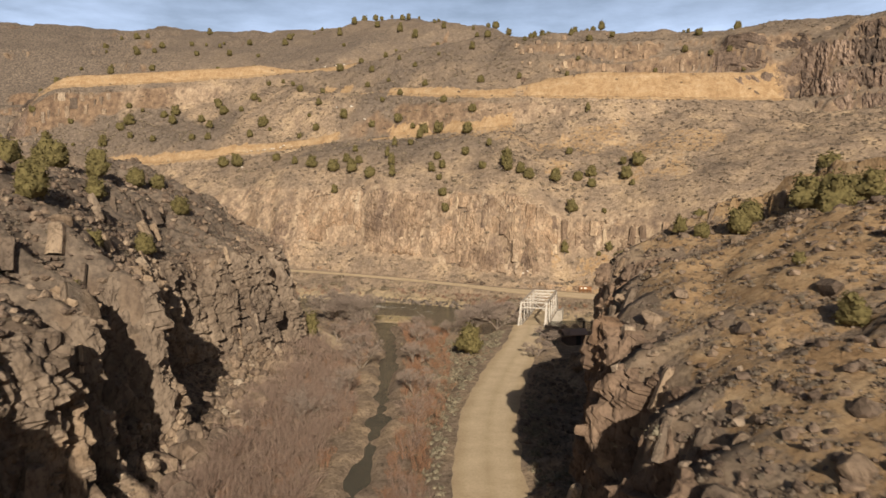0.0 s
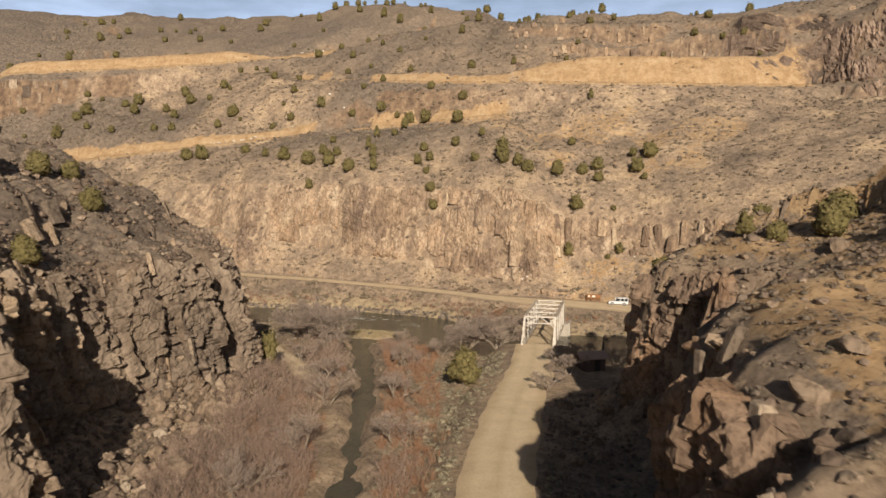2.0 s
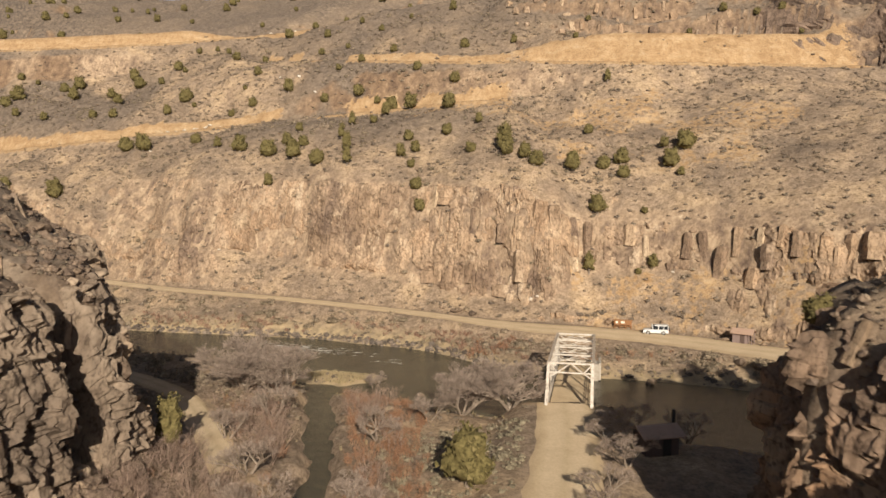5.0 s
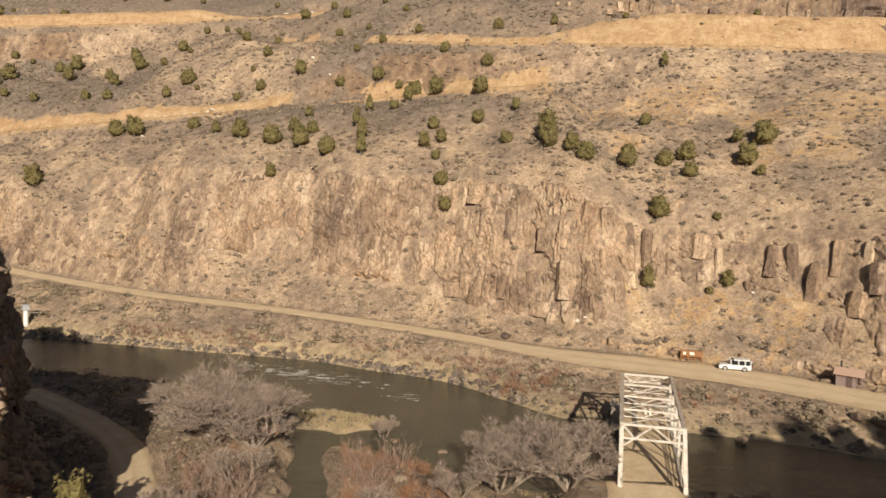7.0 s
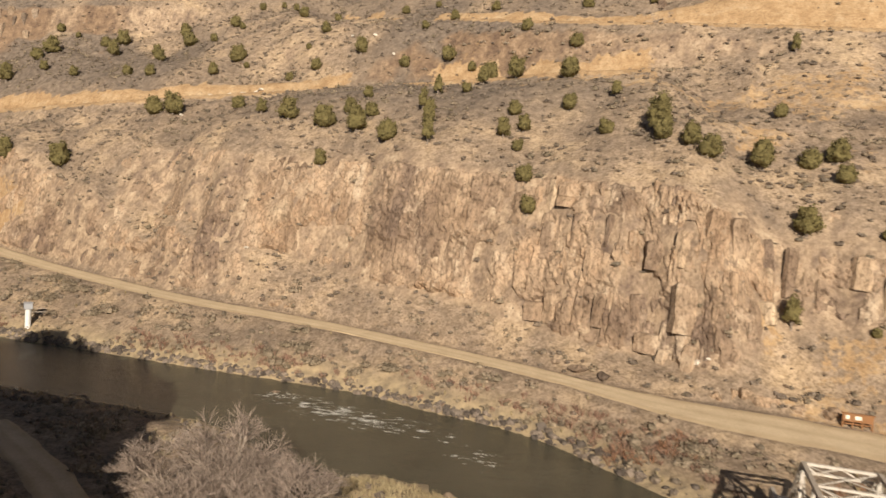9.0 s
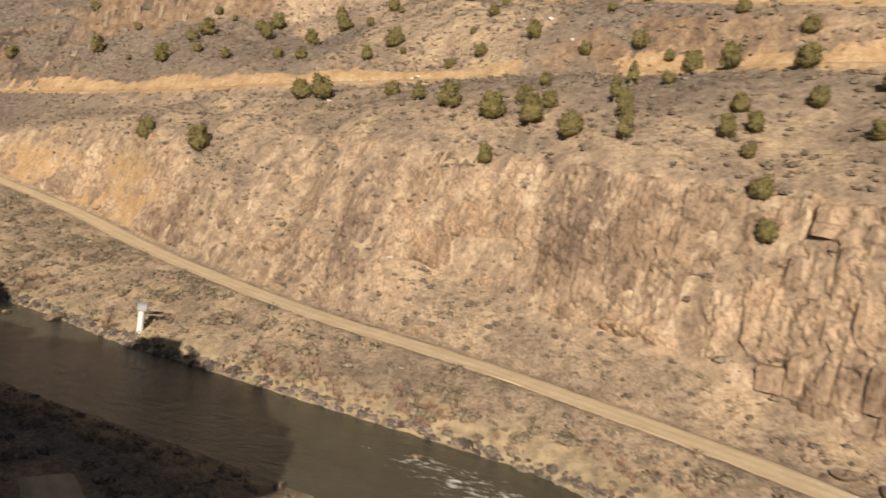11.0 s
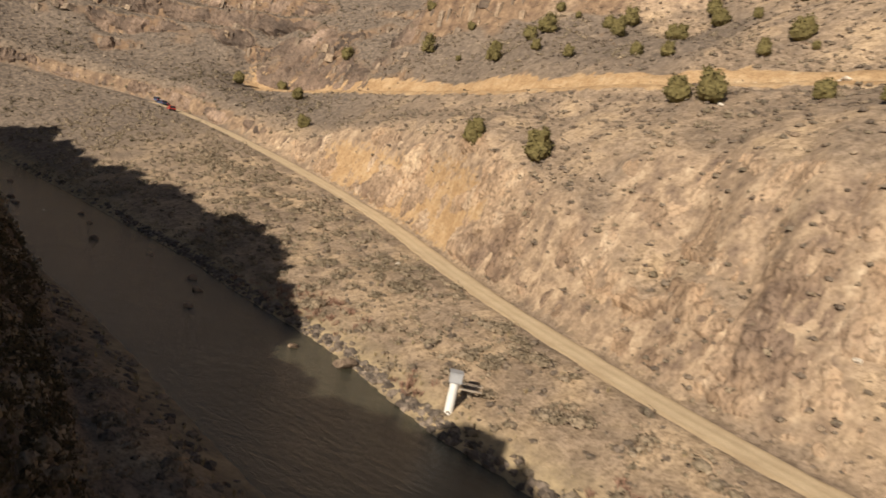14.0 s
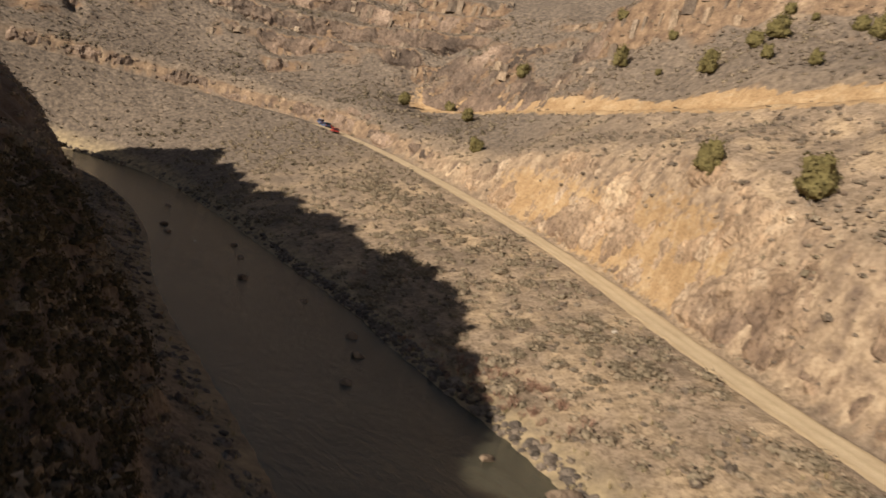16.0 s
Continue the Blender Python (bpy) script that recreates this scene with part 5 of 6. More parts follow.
# ---- plants ----
def tuft_template(seed, sprays=24, size=0.2, flat=0.72, lobes=1, sides=5, core=0.8):
    """A rounded, uneven shrub: lumpy heads with small sprays standing out of them."""
    rng = random.Random(seed)
    v, f, heads = [], [], []
    for k in range(lobes):
        a = 6.2832 * k / lobes + rng.uniform(-0.5, 0.5)
        off = 0.0 if lobes == 1 else rng.uniform(0.12, 0.24)
        heads.append((Vector((off * math.cos(a), off * math.sin(a), 0.0)), rng.uniform(0.36, 0.46) if lobes == 1 else rng.uniform(0.26, 0.36)))
    for middle, r in heads:
        n = len(v)
        turn = rng.uniform(0, 6.28)
        for el in (0.0, 0.75):
            for k in range(sides):
                a = turn + 6.2832 * (k + el * 0.6) / sides
                q = core * r * rng.uniform(0.8, 1.2)
                v.append([middle.x + q * math.cos(a) * math.cos(el), middle.y + q * math.sin(a) * math.cos(el), q * math.sin(el) * flat * 1.25])
        v.append([middle.x + rng.uniform(-0.08, 0.08), middle.y + rng.uniform(-0.08, 0.08), core * r * flat * rng.uniform(1.0, 1.3)])
        for k in range(sides):
            m = (k + 1) % sides
            f += [[n + k, n + m, n + sides + k], [n + m, n + sides + m, n + sides + k], [n + sides + k, n + sides + m, n + 2 * sides]]
    for k in range(sprays):
        middle, r = heads[k % lobes]
        a, el = 2.4 * k + rng.uniform(-0.5, 0.5), math.asin(rng.uniform(0.0, 1.0))
        d = Vector((math.cos(a) * math.cos(el), math.sin(a) * math.cos(el), math.sin(el)))
        p = middle + d * r * rng.uniform(0.75, 1.2)
        p.z = max(p.z * flat + 0.03, 0.0)
        lean = (d + Vector((rng.gauss(0, 0.6), rng.gauss(0, 0.6), rng.gauss(0, 0.6)))).normalized()
        u = lean.cross(Vector((rng.gauss(0, 1), rng.gauss(0, 1), rng.gauss(0, 1)))).normalized()
        w = lean.cross(u)
        n = len(v)
        q = size * rng.uniform(0.7, 1.3)
        v += [list(p + u * q), list(p - u * q * 0.6 + w * q * 0.8), list(p - u * q * 0.6 - w * q * 0.8)]
        f += [[n, n + 1, n + 2]]
    return np.array(v), np.array(f)


SAGE = [tuft_template(900 + k, 4, 0.17, sides=4) for k in range(8)]
SAGE_FINE = [tuft_template(920 + k, 20, 0.085, 0.9, core=0.6) for k in range(8)]

x, y, z, rng = sown(100000, *FAR_BOX, 401, lambda x, y, z, cut, rock, damp, v: np.where(v > 0, (0.5 + 0.28 * soft_noise(x / 11, y / 11, 15)) * smooth(170, 80, v), 0.3) * (1 - 0.93 * smooth(0.2, 0.7, cut)) * (1 - 0.5 * rock * smooth(-60, -20, x)) * smooth(-0.3, 0.5, z))
size = 0.55 + 1.35 * rng.random(len(x)) ** 2.2
scatter("sagebrush", SAGE, np.column_stack([x, y, z - 0.04, size, 0.75 + 0.3 * rng.random(len(x))]), MAT_SAGE, "grey-brown winter sagebrush covering the far canyon slope", "sagebrush", 11)
x, y, z, rng = sown(19000, (-255, 75), (150, 290), 402, lambda x, y, z, cut, rock, damp, v: np.where(v < -3, 0.36 + 0.5 * soft_noise(x / 9, y / 9, 25), 0.0) * smooth(0.3, 1.2, z))
size = 1.0 + 2.2 * rng.random(len(x)) ** 2
scatter("sagebrush", SAGE_FINE, np.column_stack([x, y, z - 0.05, size, 0.7 + 0.25 * rng.random(len(x))]), MAT_BANK_BRUSH, "tall grey-olive brush along the river bank", "sagebrush", 12)
x, y, z, rng = sown(16000, (-255, 75), (150, 330), 410, lambda x, y, z, cut, rock, damp, v: np.where((v > 3) | (v < -4), smooth(-0.05, 0.5, soft_noise(x / 7, y / 7, 45)) * smooth(150, 60, v), 0.0) * (1 - smooth(0.1, 0.5, cut)) * smooth(0.8, 1.6, z) * 0.55)
size = 1.3 + 1.5 * rng.random(len(x)) ** 2
scatter("sagebrush", SAGE_FINE, np.column_stack([x, y, z - 0.05, size, 0.8 + 0.3 * rng.random(len(x))]), MAT_BANK_BRUSH, "large pale grey-olive sagebrush clumps on the far slope", "sagebrush", 20)
x, y, z, rng = sown(9500, (9, 62), (22, 118), 403, lambda x, y, z, cut, rock, damp, v: 0.65 + 0.3 * soft_noise(x / 8, y / 8, 35) + 0 * z)
size = 0.45 + 0.8 * rng.random(len(x)) ** 2
scatter("sagebrush", SAGE_FINE, np.column_stack([x, y, z - 0.04, size, 0.65 + 0.25 * rng.random(len(x))]), MAT_SAGE, "low grey-brown sagebrush between the mesa stones", "sagebrush", 13)
x, y, z, rng = sown(14000, (-64, -20), (10, 170), 404, lambda x, y, z, cut, rock, damp, v: (0.5 + 0.25 * soft_noise(x / 8, y / 8, 36)) * (1 - 0.4 * rock))
size = 0.45 + 0.9 * rng.random(len(x)) ** 1.6
scatter("sagebrush", SAGE_FINE, np.column_stack([x, y, z - 0.04, size, 0.7 + 0.25 * rng.random(len(x))]), MAT_SAGE, "grey-brown sagebrush on the western mesa", "sagebrush", 14)
x, y, z, rng = sown(5200, (-6, 12), (40, 142), 405, lambda x, y, z, cut, rock, damp, v: smooth(-6, 0, x) * 0.3 + 0 * z)
size = 0.8 + 0.9 * rng.random(len(x)) ** 1.3
scatter("sagebrush", SAGE_FINE, np.column_stack([x, y, z - 0.04, size, 0.75 + 0.25 * rng.random(len(x))]), MAT_PALE_SAGE, "pale silver-green sagebrush beside the dirt track", "sagebrush", 15)


# dense bank brush, its colour carrying part of the bank's shade
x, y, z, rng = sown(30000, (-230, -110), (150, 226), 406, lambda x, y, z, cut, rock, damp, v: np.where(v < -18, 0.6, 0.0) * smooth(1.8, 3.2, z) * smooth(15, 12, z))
size = 0.8 + 1.5 * rng.random(len(x)) ** 1.7
scatter("brush", SAGE, np.column_stack([x, y, z - 0.05, size, 0.8 + 0.25 * rng.random(len(x))]), MAT_SHADE_BRUSH, "dense brush on the river bank, coloured dark for shade", "brush", 16)
x, y, z, rng = sown(9000, (-390, -165), (190, 350), 409, lambda x, y, z, cut, rock, damp, v: 0.5 * smooth(-165, -235, x) * smooth(-0.2, 0.4, soft_noise(x / 15, y / 15, 29)) * (1 - cut))
size = 1.0 + 2.2 * rng.random(len(x)) ** 2.2
scatter("brush", SAGE_FINE, np.column_stack([x, y, z - 0.05, size, 0.8 + 0.25 * rng.random(len(x))]), MAT_BEND_BRUSH, "dark olive-brown brush among the upstream cliffs", "brush", 19)
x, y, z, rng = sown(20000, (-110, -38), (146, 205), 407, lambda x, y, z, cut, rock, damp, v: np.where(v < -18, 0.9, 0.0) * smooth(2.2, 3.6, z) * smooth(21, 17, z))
size = 0.7 + 1.3 * rng.random(len(x)) ** 1.7
scatter("brush", SAGE_FINE, np.column_stack([x, y, z - 0.05, size, 0.8 + 0.25 * rng.random(len(x))]), MAT_SHADE_BRUSH, "dense brush on the river bank, coloured dark for shade", "brush", 17)

SHRUB = [tuft_template(930 + k, 210, 0.045, 1.0, lobes=5, core=0.6) for k in range(5)]
x, y, z, rng = sown(5200, (-200, 72), (150, 270), 408, lambda x, y, z, cut, rock, damp, v: np.where((v < -4) & (v > -34), 0.6 * smooth(0.05, 0.5, soft_noise(x / 14, y / 14, 28)), 0.0) * smooth(0.6, 1.4, z))
size = 2.0 + 1.8 * rng.random(len(x))
scatter("brush", SHRUB, np.column_stack([x, y, z - 0.08, size, 0.7 + 0.2 * rng.random(len(x))]), MAT_BANK_BRUSH, "large rounded grey-olive shrubs on the river bank", "brush", 18)


def blade_template(seed, blades, lean, wide=0.05):
    """A tuft of upright blades or bare stems, one unit high."""
    rng = random.Random(seed)
    v, f = [], []
    for _ in range(blades):
        a, r = rng.uniform(0, 6.2832), rng.uniform(0, 0.16)
        base = Vector((r * math.cos(a), r * math.sin(a), 0))
        out = Vector((math.cos(a), math.sin(a), 0)) * rng.uniform(0.2, 1.0) * lean
        side = Vector((-math.sin(a + rng.uniform(-1, 1)), math.cos(a + rng.uniform(-1, 1)), 0)) * wide
        h = rng.uniform(0.55, 1.0)
        mid = base + out * 0.35 + Vector((0, 0, h * 0.55))
        tip = base + out + Vector((0, 0, h))
        n = len(v)
        v += [list(base - side * 0.5), list(base + side * 0.5), list(mid + side * 0.4), list(mid - side * 0.4), list(tip)]
        f += [[n, n + 1, n + 2], [n, n + 2, n + 3], [n + 3, n + 2, n + 4]]
    return np.array(v), np.array(f)


def twig_template(seed, stems=9, lean=0.5, wide=0.011, depth=3):
    """A bare willow: stems that fork three times into fine twigs, one unit high."""
    rng = random.Random(seed)
    v, f = [], []

    def shoot(p, d, long, w, level):
        q = p + d * long
        side = d.cross(Vector((rng.uniform(-1, 1), rng.uniform(-1, 1), rng.uniform(-1, 1)))).normalized()
        n = len(v)
        if level < 2:
            v.extend([list(p - side * w), list(p + side * w), list(q + side * w * 0.6), list(q - side * w * 0.6)])
            f.extend([[n, n + 1, n + 2], [n, n + 2, n + 3]])
        else:
            v.extend([list(p - side * w), list(p + side * w), list(q)])
            f.append([n, n + 1, n + 2])
        if level < depth:
            for _ in range(3):
                bend = Vector((rng.uniform(-1, 1), rng.uniform(-1, 1), rng.uniform(-0.2, 0.8)))
                shoot(p + d * long * rng.uniform(0.55, 1.0), (d + bend * 0.75).normalized(), long * rng.uniform(0.55, 0.85), w * 0.62, level + 1)

    for _ in range(stems):
        a = rng.uniform(0, 6.2832)
        d = Vector((math.cos(a) * lean * rng.random(), math.sin(a) * lean * rng.random(), 1)).normalized()
        shoot(Vector((0.12 * math.cos(a), 0.12 * math.sin(a), -0.02)), d, rng.uniform(0.2, 0.34), wide, 0)
    return np.array(v), np.array(f)


GRASS = [blade_template(940 + k, 16, 0.5, 0.06) for k in range(5)]
x, y, z, rng = sown(36000, (-230, 70), (130, 260), 411, lambda x, y, z, cut, rock, damp, v: np.where((damp > 0.35) & (z < 2.2), 0.34, 0.03) * (v < -3))
size = 0.35 + 0.5 * rng.random(len(x))
scatter("grass", GRASS, np.column_stack([x, y, z - 0.03, size, np.full(len(x), 1.0)]), MAT_GRASS, "dry golden grass tufts along the water", "grass", 21)
x, y, z, rng = sown(3000, (-20, -4), (163, 176), 412, lambda x, y, z, cut, rock, damp, v: 0.75 * (z > 0.15) * smooth(-0.3, 0.3, soft_noise(x / 2.5, y / 2.5, 73)))
size = 0.3 + 0.4 * rng.random(len(x))
scatter("grass", GRASS, np.column_stack([x, y, z - 0.03, size, np.full(len(x), 1.0)]), MAT_GRASS, "pale straw grass on the gravel island", "grass", 22)

WILLOW = [twig_template(960 + k, 11, 1.0, 0.0065) for k in range(6)]
WHIP = [twig_template(980 + k, 16, 0.32, 0.0065, 2) for k in range(5)]
BANK_WHIP = [twig_template(990 + k, 12, 0.6, 0.018, 2) for k in range(5)]


def off_stream(x, y):
    return np.abs(sample(STREAM_OFF, x, y))


x, y, z, rng = sown(3400, (-27, -2), (30, 162), 421, lambda x, y, z, cut, rock, damp, v: np.where(off_stream(x, y) > 3.9, 0.3 + 0.22 * smooth(110, 85, y), 0) * smooth(4.8, 3.4, z) * np.where(x > -7, 0.3, 1.0) * (1 - smooth(-22, -27, x)) * np.where((y > 148) & (x < -16), 0.15, 1))
size = 2.8 + 2.6 * rng.random(len(x))
scatter("willow_thicket", WILLOW, np.column_stack([x, y, z - 0.05, size, np.full(len(x), 0.95)]), MAT_THICKET, "leafless mauve-grey willow thicket on the valley floor", "willow", 31)
x, y, z, rng = sown(4200, (-24, 2), (30, 164), 422, lambda x, y, z, cut, rock, damp, v: np.where(off_stream(x, y) > 3.1, 0.5, 0) * np.where(x > -9, smooth(2.5, -1, x), 0.30 * smooth(112, 70, y) + 0.12) * smooth(3.6, 2.6, z))
size = 1.5 + 1.2 * rng.random(len(x))
scatter("red_willow", WHIP, np.column_stack([x, y, z - 0.05, size, np.full(len(x), 1.0)]), MAT_RED_TWIG, "leafless red-orange willow shoots beside the stream", "willow", 32)
x, y, z, rng = sown(30000, (-230, 70), (150, 250), 423, lambda x, y, z, cut, rock, damp, v: np.where((v < -4) & (z > 0.3) & (z < 3.5), 0.6 * np.exp(-(((x - 12) / 5) ** 2 + ((y - 183.5) / 2.5) ** 2)) + 0.3 * np.exp(-(((x - 33) / 6) ** 2 + ((y - 175) / 2.5) ** 2)), 0))
size = 1.2 + 1.0 * rng.random(len(x))
scatter("red_willow", BANK_WHIP, np.column_stack([x, y, z - 0.05, size, np.full(len(x), 1.0)]), MAT_RED_TWIG, "rust-red bare shrubs on the far river bank", "willow", 33)
x, y, z, rng = sown(30000, (-230, 20), (170, 250), 424, lambda x, y, z, cut, rock, damp, v: np.where((v < -4) & (v > -30) & (z > 0.6) & (z < 3.0), 0.55 * smooth(-0.2, 0.4, soft_noise(x / 9, y / 9, 65)), 0))
size = 1.0 + 1.0 * rng.random(len(x))
scatter("mauve_willow", BANK_WHIP, np.column_stack([x, y, z - 0.05, size, np.full(len(x), 0.9)]), MAT_MAUVE_TWIG, "low mauve-brown bare shrubs above the bank stones", "willow", 34)


def juniper_parts(seed, tall=1.15, clumps=13, leaves=560):
    """Trunk and crown of a juniper one unit wide."""
    rng = random.Random(seed)
    trunk = bmesh.new()
    tube(trunk, (0, 0, -0.15), (0.03, 0.02, 0.3), 0.07, 0.05, 7)
    for _ in range(5):
        a = rng.uniform(0, 6.28)
        tube(trunk, (0.02, 0.01, 0.18), (0.25 * math.cos(a), 0.25 * math.sin(a), 0.5 * tall), 0.035, 0.012, 5)
    crown = bmesh.new()
    lobes = [(Vector((0, 0, 0.40 * tall)), 0.36)]
    for k in range(clumps):
        a, h = k * 2.4 + rng.uniform(-0.5, 0.5), (0.2 + 0.66 * (k + rng.random()) / clumps) * tall
        r = 0.30 * math.sqrt(max(0.04, 1 - ((h / tall - 0.36) / 0.6) ** 2)) * rng.uniform(0.7, 1.1)
        lobes.append((Vector((r * math.cos(a), r * math.sin(a), h)), rng.uniform(0.14, 0.21)))
    bmesh.ops.create_icosphere(crown, subdivisions=3, radius=1.0)
    middle = Vector((0, 0, 0.42 * tall))
    for p in crown.verts:
        d = p.co.normalized()
        far = 0.15
        for c, r in lobes:
            t = (c - middle).dot(d)
            gap = (c - middle - d * t).length
            if gap < r:
                far = max(far, t + math.sqrt(r * r - gap * gap))
        p.co = middle + d * far * rng.uniform(0.82, 0.98)
    for _ in range(leaves):
        c, r = lobes[rng.randrange(len(lobes))]
        d = Vector((rng.gauss(0, 1), rng.gauss(0, 1), rng.gauss(0.25, 1))).normalized()
        p = c + d * r * rng.uniform(0.9, 1.16)
        lean = (d + Vector((rng.gauss(0, 0.5), rng.gauss(0, 0.5), rng.gauss(0, 0.5)))).normalized()
        u = lean.cross(Vector((rng.gauss(0, 1), rng.gauss(0, 1), rng.gauss(0, 1)))).normalized()
        w = lean.cross(u)
        q = rng.uniform(0.03, 0.06)
        crown.faces.new([crown.verts.new(e) for e in (p + u * q, p - u * q * 0.6 + w * q * 0.8, p - u * q * 0.6 - w * q * 0.8)])
    return trunk, crown


def juniper(seed, tall):
    ob = thing("juniper", pose(0, 0, -50), "olive-green rounded juniper standing on the dry slope", "juniper tree", "junipers")
    trunk, crown = juniper_parts(seed, tall)
    part("trunk", trunk, MAT_BARK, ob)
    part("crown", crown, MAT_JUNIPER, ob)
    return ob


JUNIPERS = [juniper(1000 + k, t) for k, t in enumerate((0.95, 1.1, 1.3, 0.8, 1.0))]
TALL_JUNIPER = juniper(1010, 2.0)
used = set()


def plant_juniper(x, y, wide, k, base=None, label=""):
    base = base or JUNIPERS[k % len(JUNIPERS)]
    m = pose(x, y, ground_at(x, y) - 0.04 * wide, 0, 0, (k * 137.5) % 360) @ Matrix.Scale(0.97 * wide, 4)
    if base not in used:
        used.add(base)
        base.matrix_world = m
        ob = base
    else:
        ob = copy_thing(base, m @ Matrix.Scale(1 / base.scale[0], 4))
    if label:
        tagged(ob, label)
    return ob


GROVE_MIDDLE = ((57.8, 217.8, 5.1), (53.7, 214.9, 4.5), (33.5, 218.7, 4.0), (40.2, 218.3, 3.9), (44.2, 218.7, 4.0), (43.5, 214.1, 3.3), (36.7, 208.6, 4.3), (45.8, 200.9, 2.6), (43.0, 200.9, 1.7),
                (54.6, 211.2, 2.1), (25.2, 215.0, 4.1), (23.0, 217.3, 3.7), (19.3, 221.6, 5.0), (12.0, 225.7, 3.1), (7.2, 236.1, 3.2), (8.4, 254.5, 5.0), (-1.6, 262.7, 4.8), (-8.1, 258.0, 3.2),
                (-11.2, 255.1, 2.7), (-23.7, 236.7, 4.3), (19.5, 219.8, 3.8), (54.2, 220.7, 2.6), (14.9, 236.2, 2.3), (45.5, 205.7, 1.8), (39.3, 228.9, 2.6), (-26.9, 279.6, 3.3), (-30, 252, 2.6))
GROVE_WEST = ((-29.9, 241.6, 4.5), (-28.1, 245.9, 3.4), (-32.4, 248.0, 3.5), (-36.5, 243.9, 5.1), (-44.2, 247.4, 4.7), (-50.8, 251.6, 2.7), (-59.9, 264.3, 3.6), (-74.3, 264.3, 5.4), (-80.3, 268.1, 5.0), (-94.5, 256.5, 5.7),
              (-35.1, 236.5, 3.0), (0.0, 221.6, 3.4), (0.6, 218.6, 3.1), (-1.9, 237.8, 3.2), (-0.3, 233.2, 3.1), (-3.7, 232.1, 3.1), (-1.2, 228.0, 2.5), (-16.8, 277.6, 4.0), (-11.2, 274.1, 2.7), (-7.1, 270.5, 4.5),
              (-38.7, 286.7, 4.0), (-72.7, 297.4, 5.6), (-49.4, 287.1, 3.3), (-94.9, 319.0, 5.0), (-117.9, 325.4, 5.0), (-111.1, 263.0, 4.6))
GROVE_UPSTREAM = ((-122.7, 324.5, 4.0), (-134.9, 317.2, 5.6), (-137.7, 314.8, 4.4), (-105.0, 320.5, 3.8), (-116.1, 316.4, 4.4), (-100.6, 295.0, 3.4), (-93.5, 292.9, 3.3), (-81.2, 318.2, 4.0), (-49.9, 296.9, 3.2),
                  (-172.3, 319.4, 5.0), (-182.9, 289.6, 4.5), (-209.3, 325.6, 4.9), (-209.1, 308.7, 4.6), (-119.2, 302.4, 3.1), (-142.6, 308.7, 4.9), (-229.4, 319.4, 4.3), (-243.9, 313.0, 4.6))
WEST_MESA = ((-53.4, 101.4, 4.6), (-43.1, 76.9, 4.4), (-50.0, 106.4, 4.2), (-52.3, 88.3, 4.4), (-49.7, 118.4, 3.6), (-48.1, 123.6, 3.2), (-64.0, 116.6, 4.0), (-58, 108, 4.4), (-40.5, 112.9, 3.6), (-39.3, 95.9, 3.4),
             (-38.4, 79.9, 2.8), (-36.3, 70.7, 2.4), (-46, 97, 3.2), (-60, 97, 4.8), (-70, 112, 4.6), (-47, 84, 3.0))
EAST_MESA = ((44.8, 90.2, 4.8), (40.2, 75.1, 4.2), (41.0, 97.3, 4.2), (24.1, 42.5, 2.3), (25.3, 51.7, 1.2), (36.4, 62.1, 3.0), (32.3, 99.4, 2.4), (34.5, 97.0, 2.7), (38, 94, 3.8), (47, 84, 4.6), (50, 95, 4.8), (16.2, 70.5, 2.6), (26.6, 108.4, 2.6), (42.5, 109.5, 3.4), (47.5, 107.5, 3.8), (52.5, 107.0, 3.6), (57.0, 103.0, 4.2), (62.5, 100.5, 4.0), (38.5, 109.0, 2.8))
k = 0
for grove in (GROVE_MIDDLE, GROVE_WEST, GROVE_UPSTREAM, WEST_MESA, EAST_MESA):
    for x, y, w in grove:
        plant_juniper(x, y, w, k)
        k += 1
for x, y, w in ((-16.7, 253.8, 2.4), (-16.7, 239.1, 2.9), (-16.1, 231.6, 2.9), (-18.5, 244.5, 2.6), (49.6, 252.5, 2.3), (34.1, 204.1, 2.7)):
    plant_juniper(x, y, w, k, TALL_JUNIPER, "tall narrow dark-green juniper on the slope")
    k += 1
plant_juniper(-24.3, 133.0, 3.6, k, TALL_JUNIPER, "pointed green juniper at the foot of the western cliff")
plant_juniper(4.6, 125.0, 5.6, k + 1, JUNIPERS[1], "large round olive juniper beside the dirt track")
k += 2
x, y, z, rng = sown(900, (-190, 130), (262, 430), 431, lambda x, y, z, cut, rock, damp, v: np.where(z > 50, 0.42, 0.05) * (1 - cut) * (v > 10))
for n in apart(x, y, 6.0)[:170]:
    plant_juniper(x[n], y[n], 1.8 + 2.6 * rng.random(), k)
    k += 1


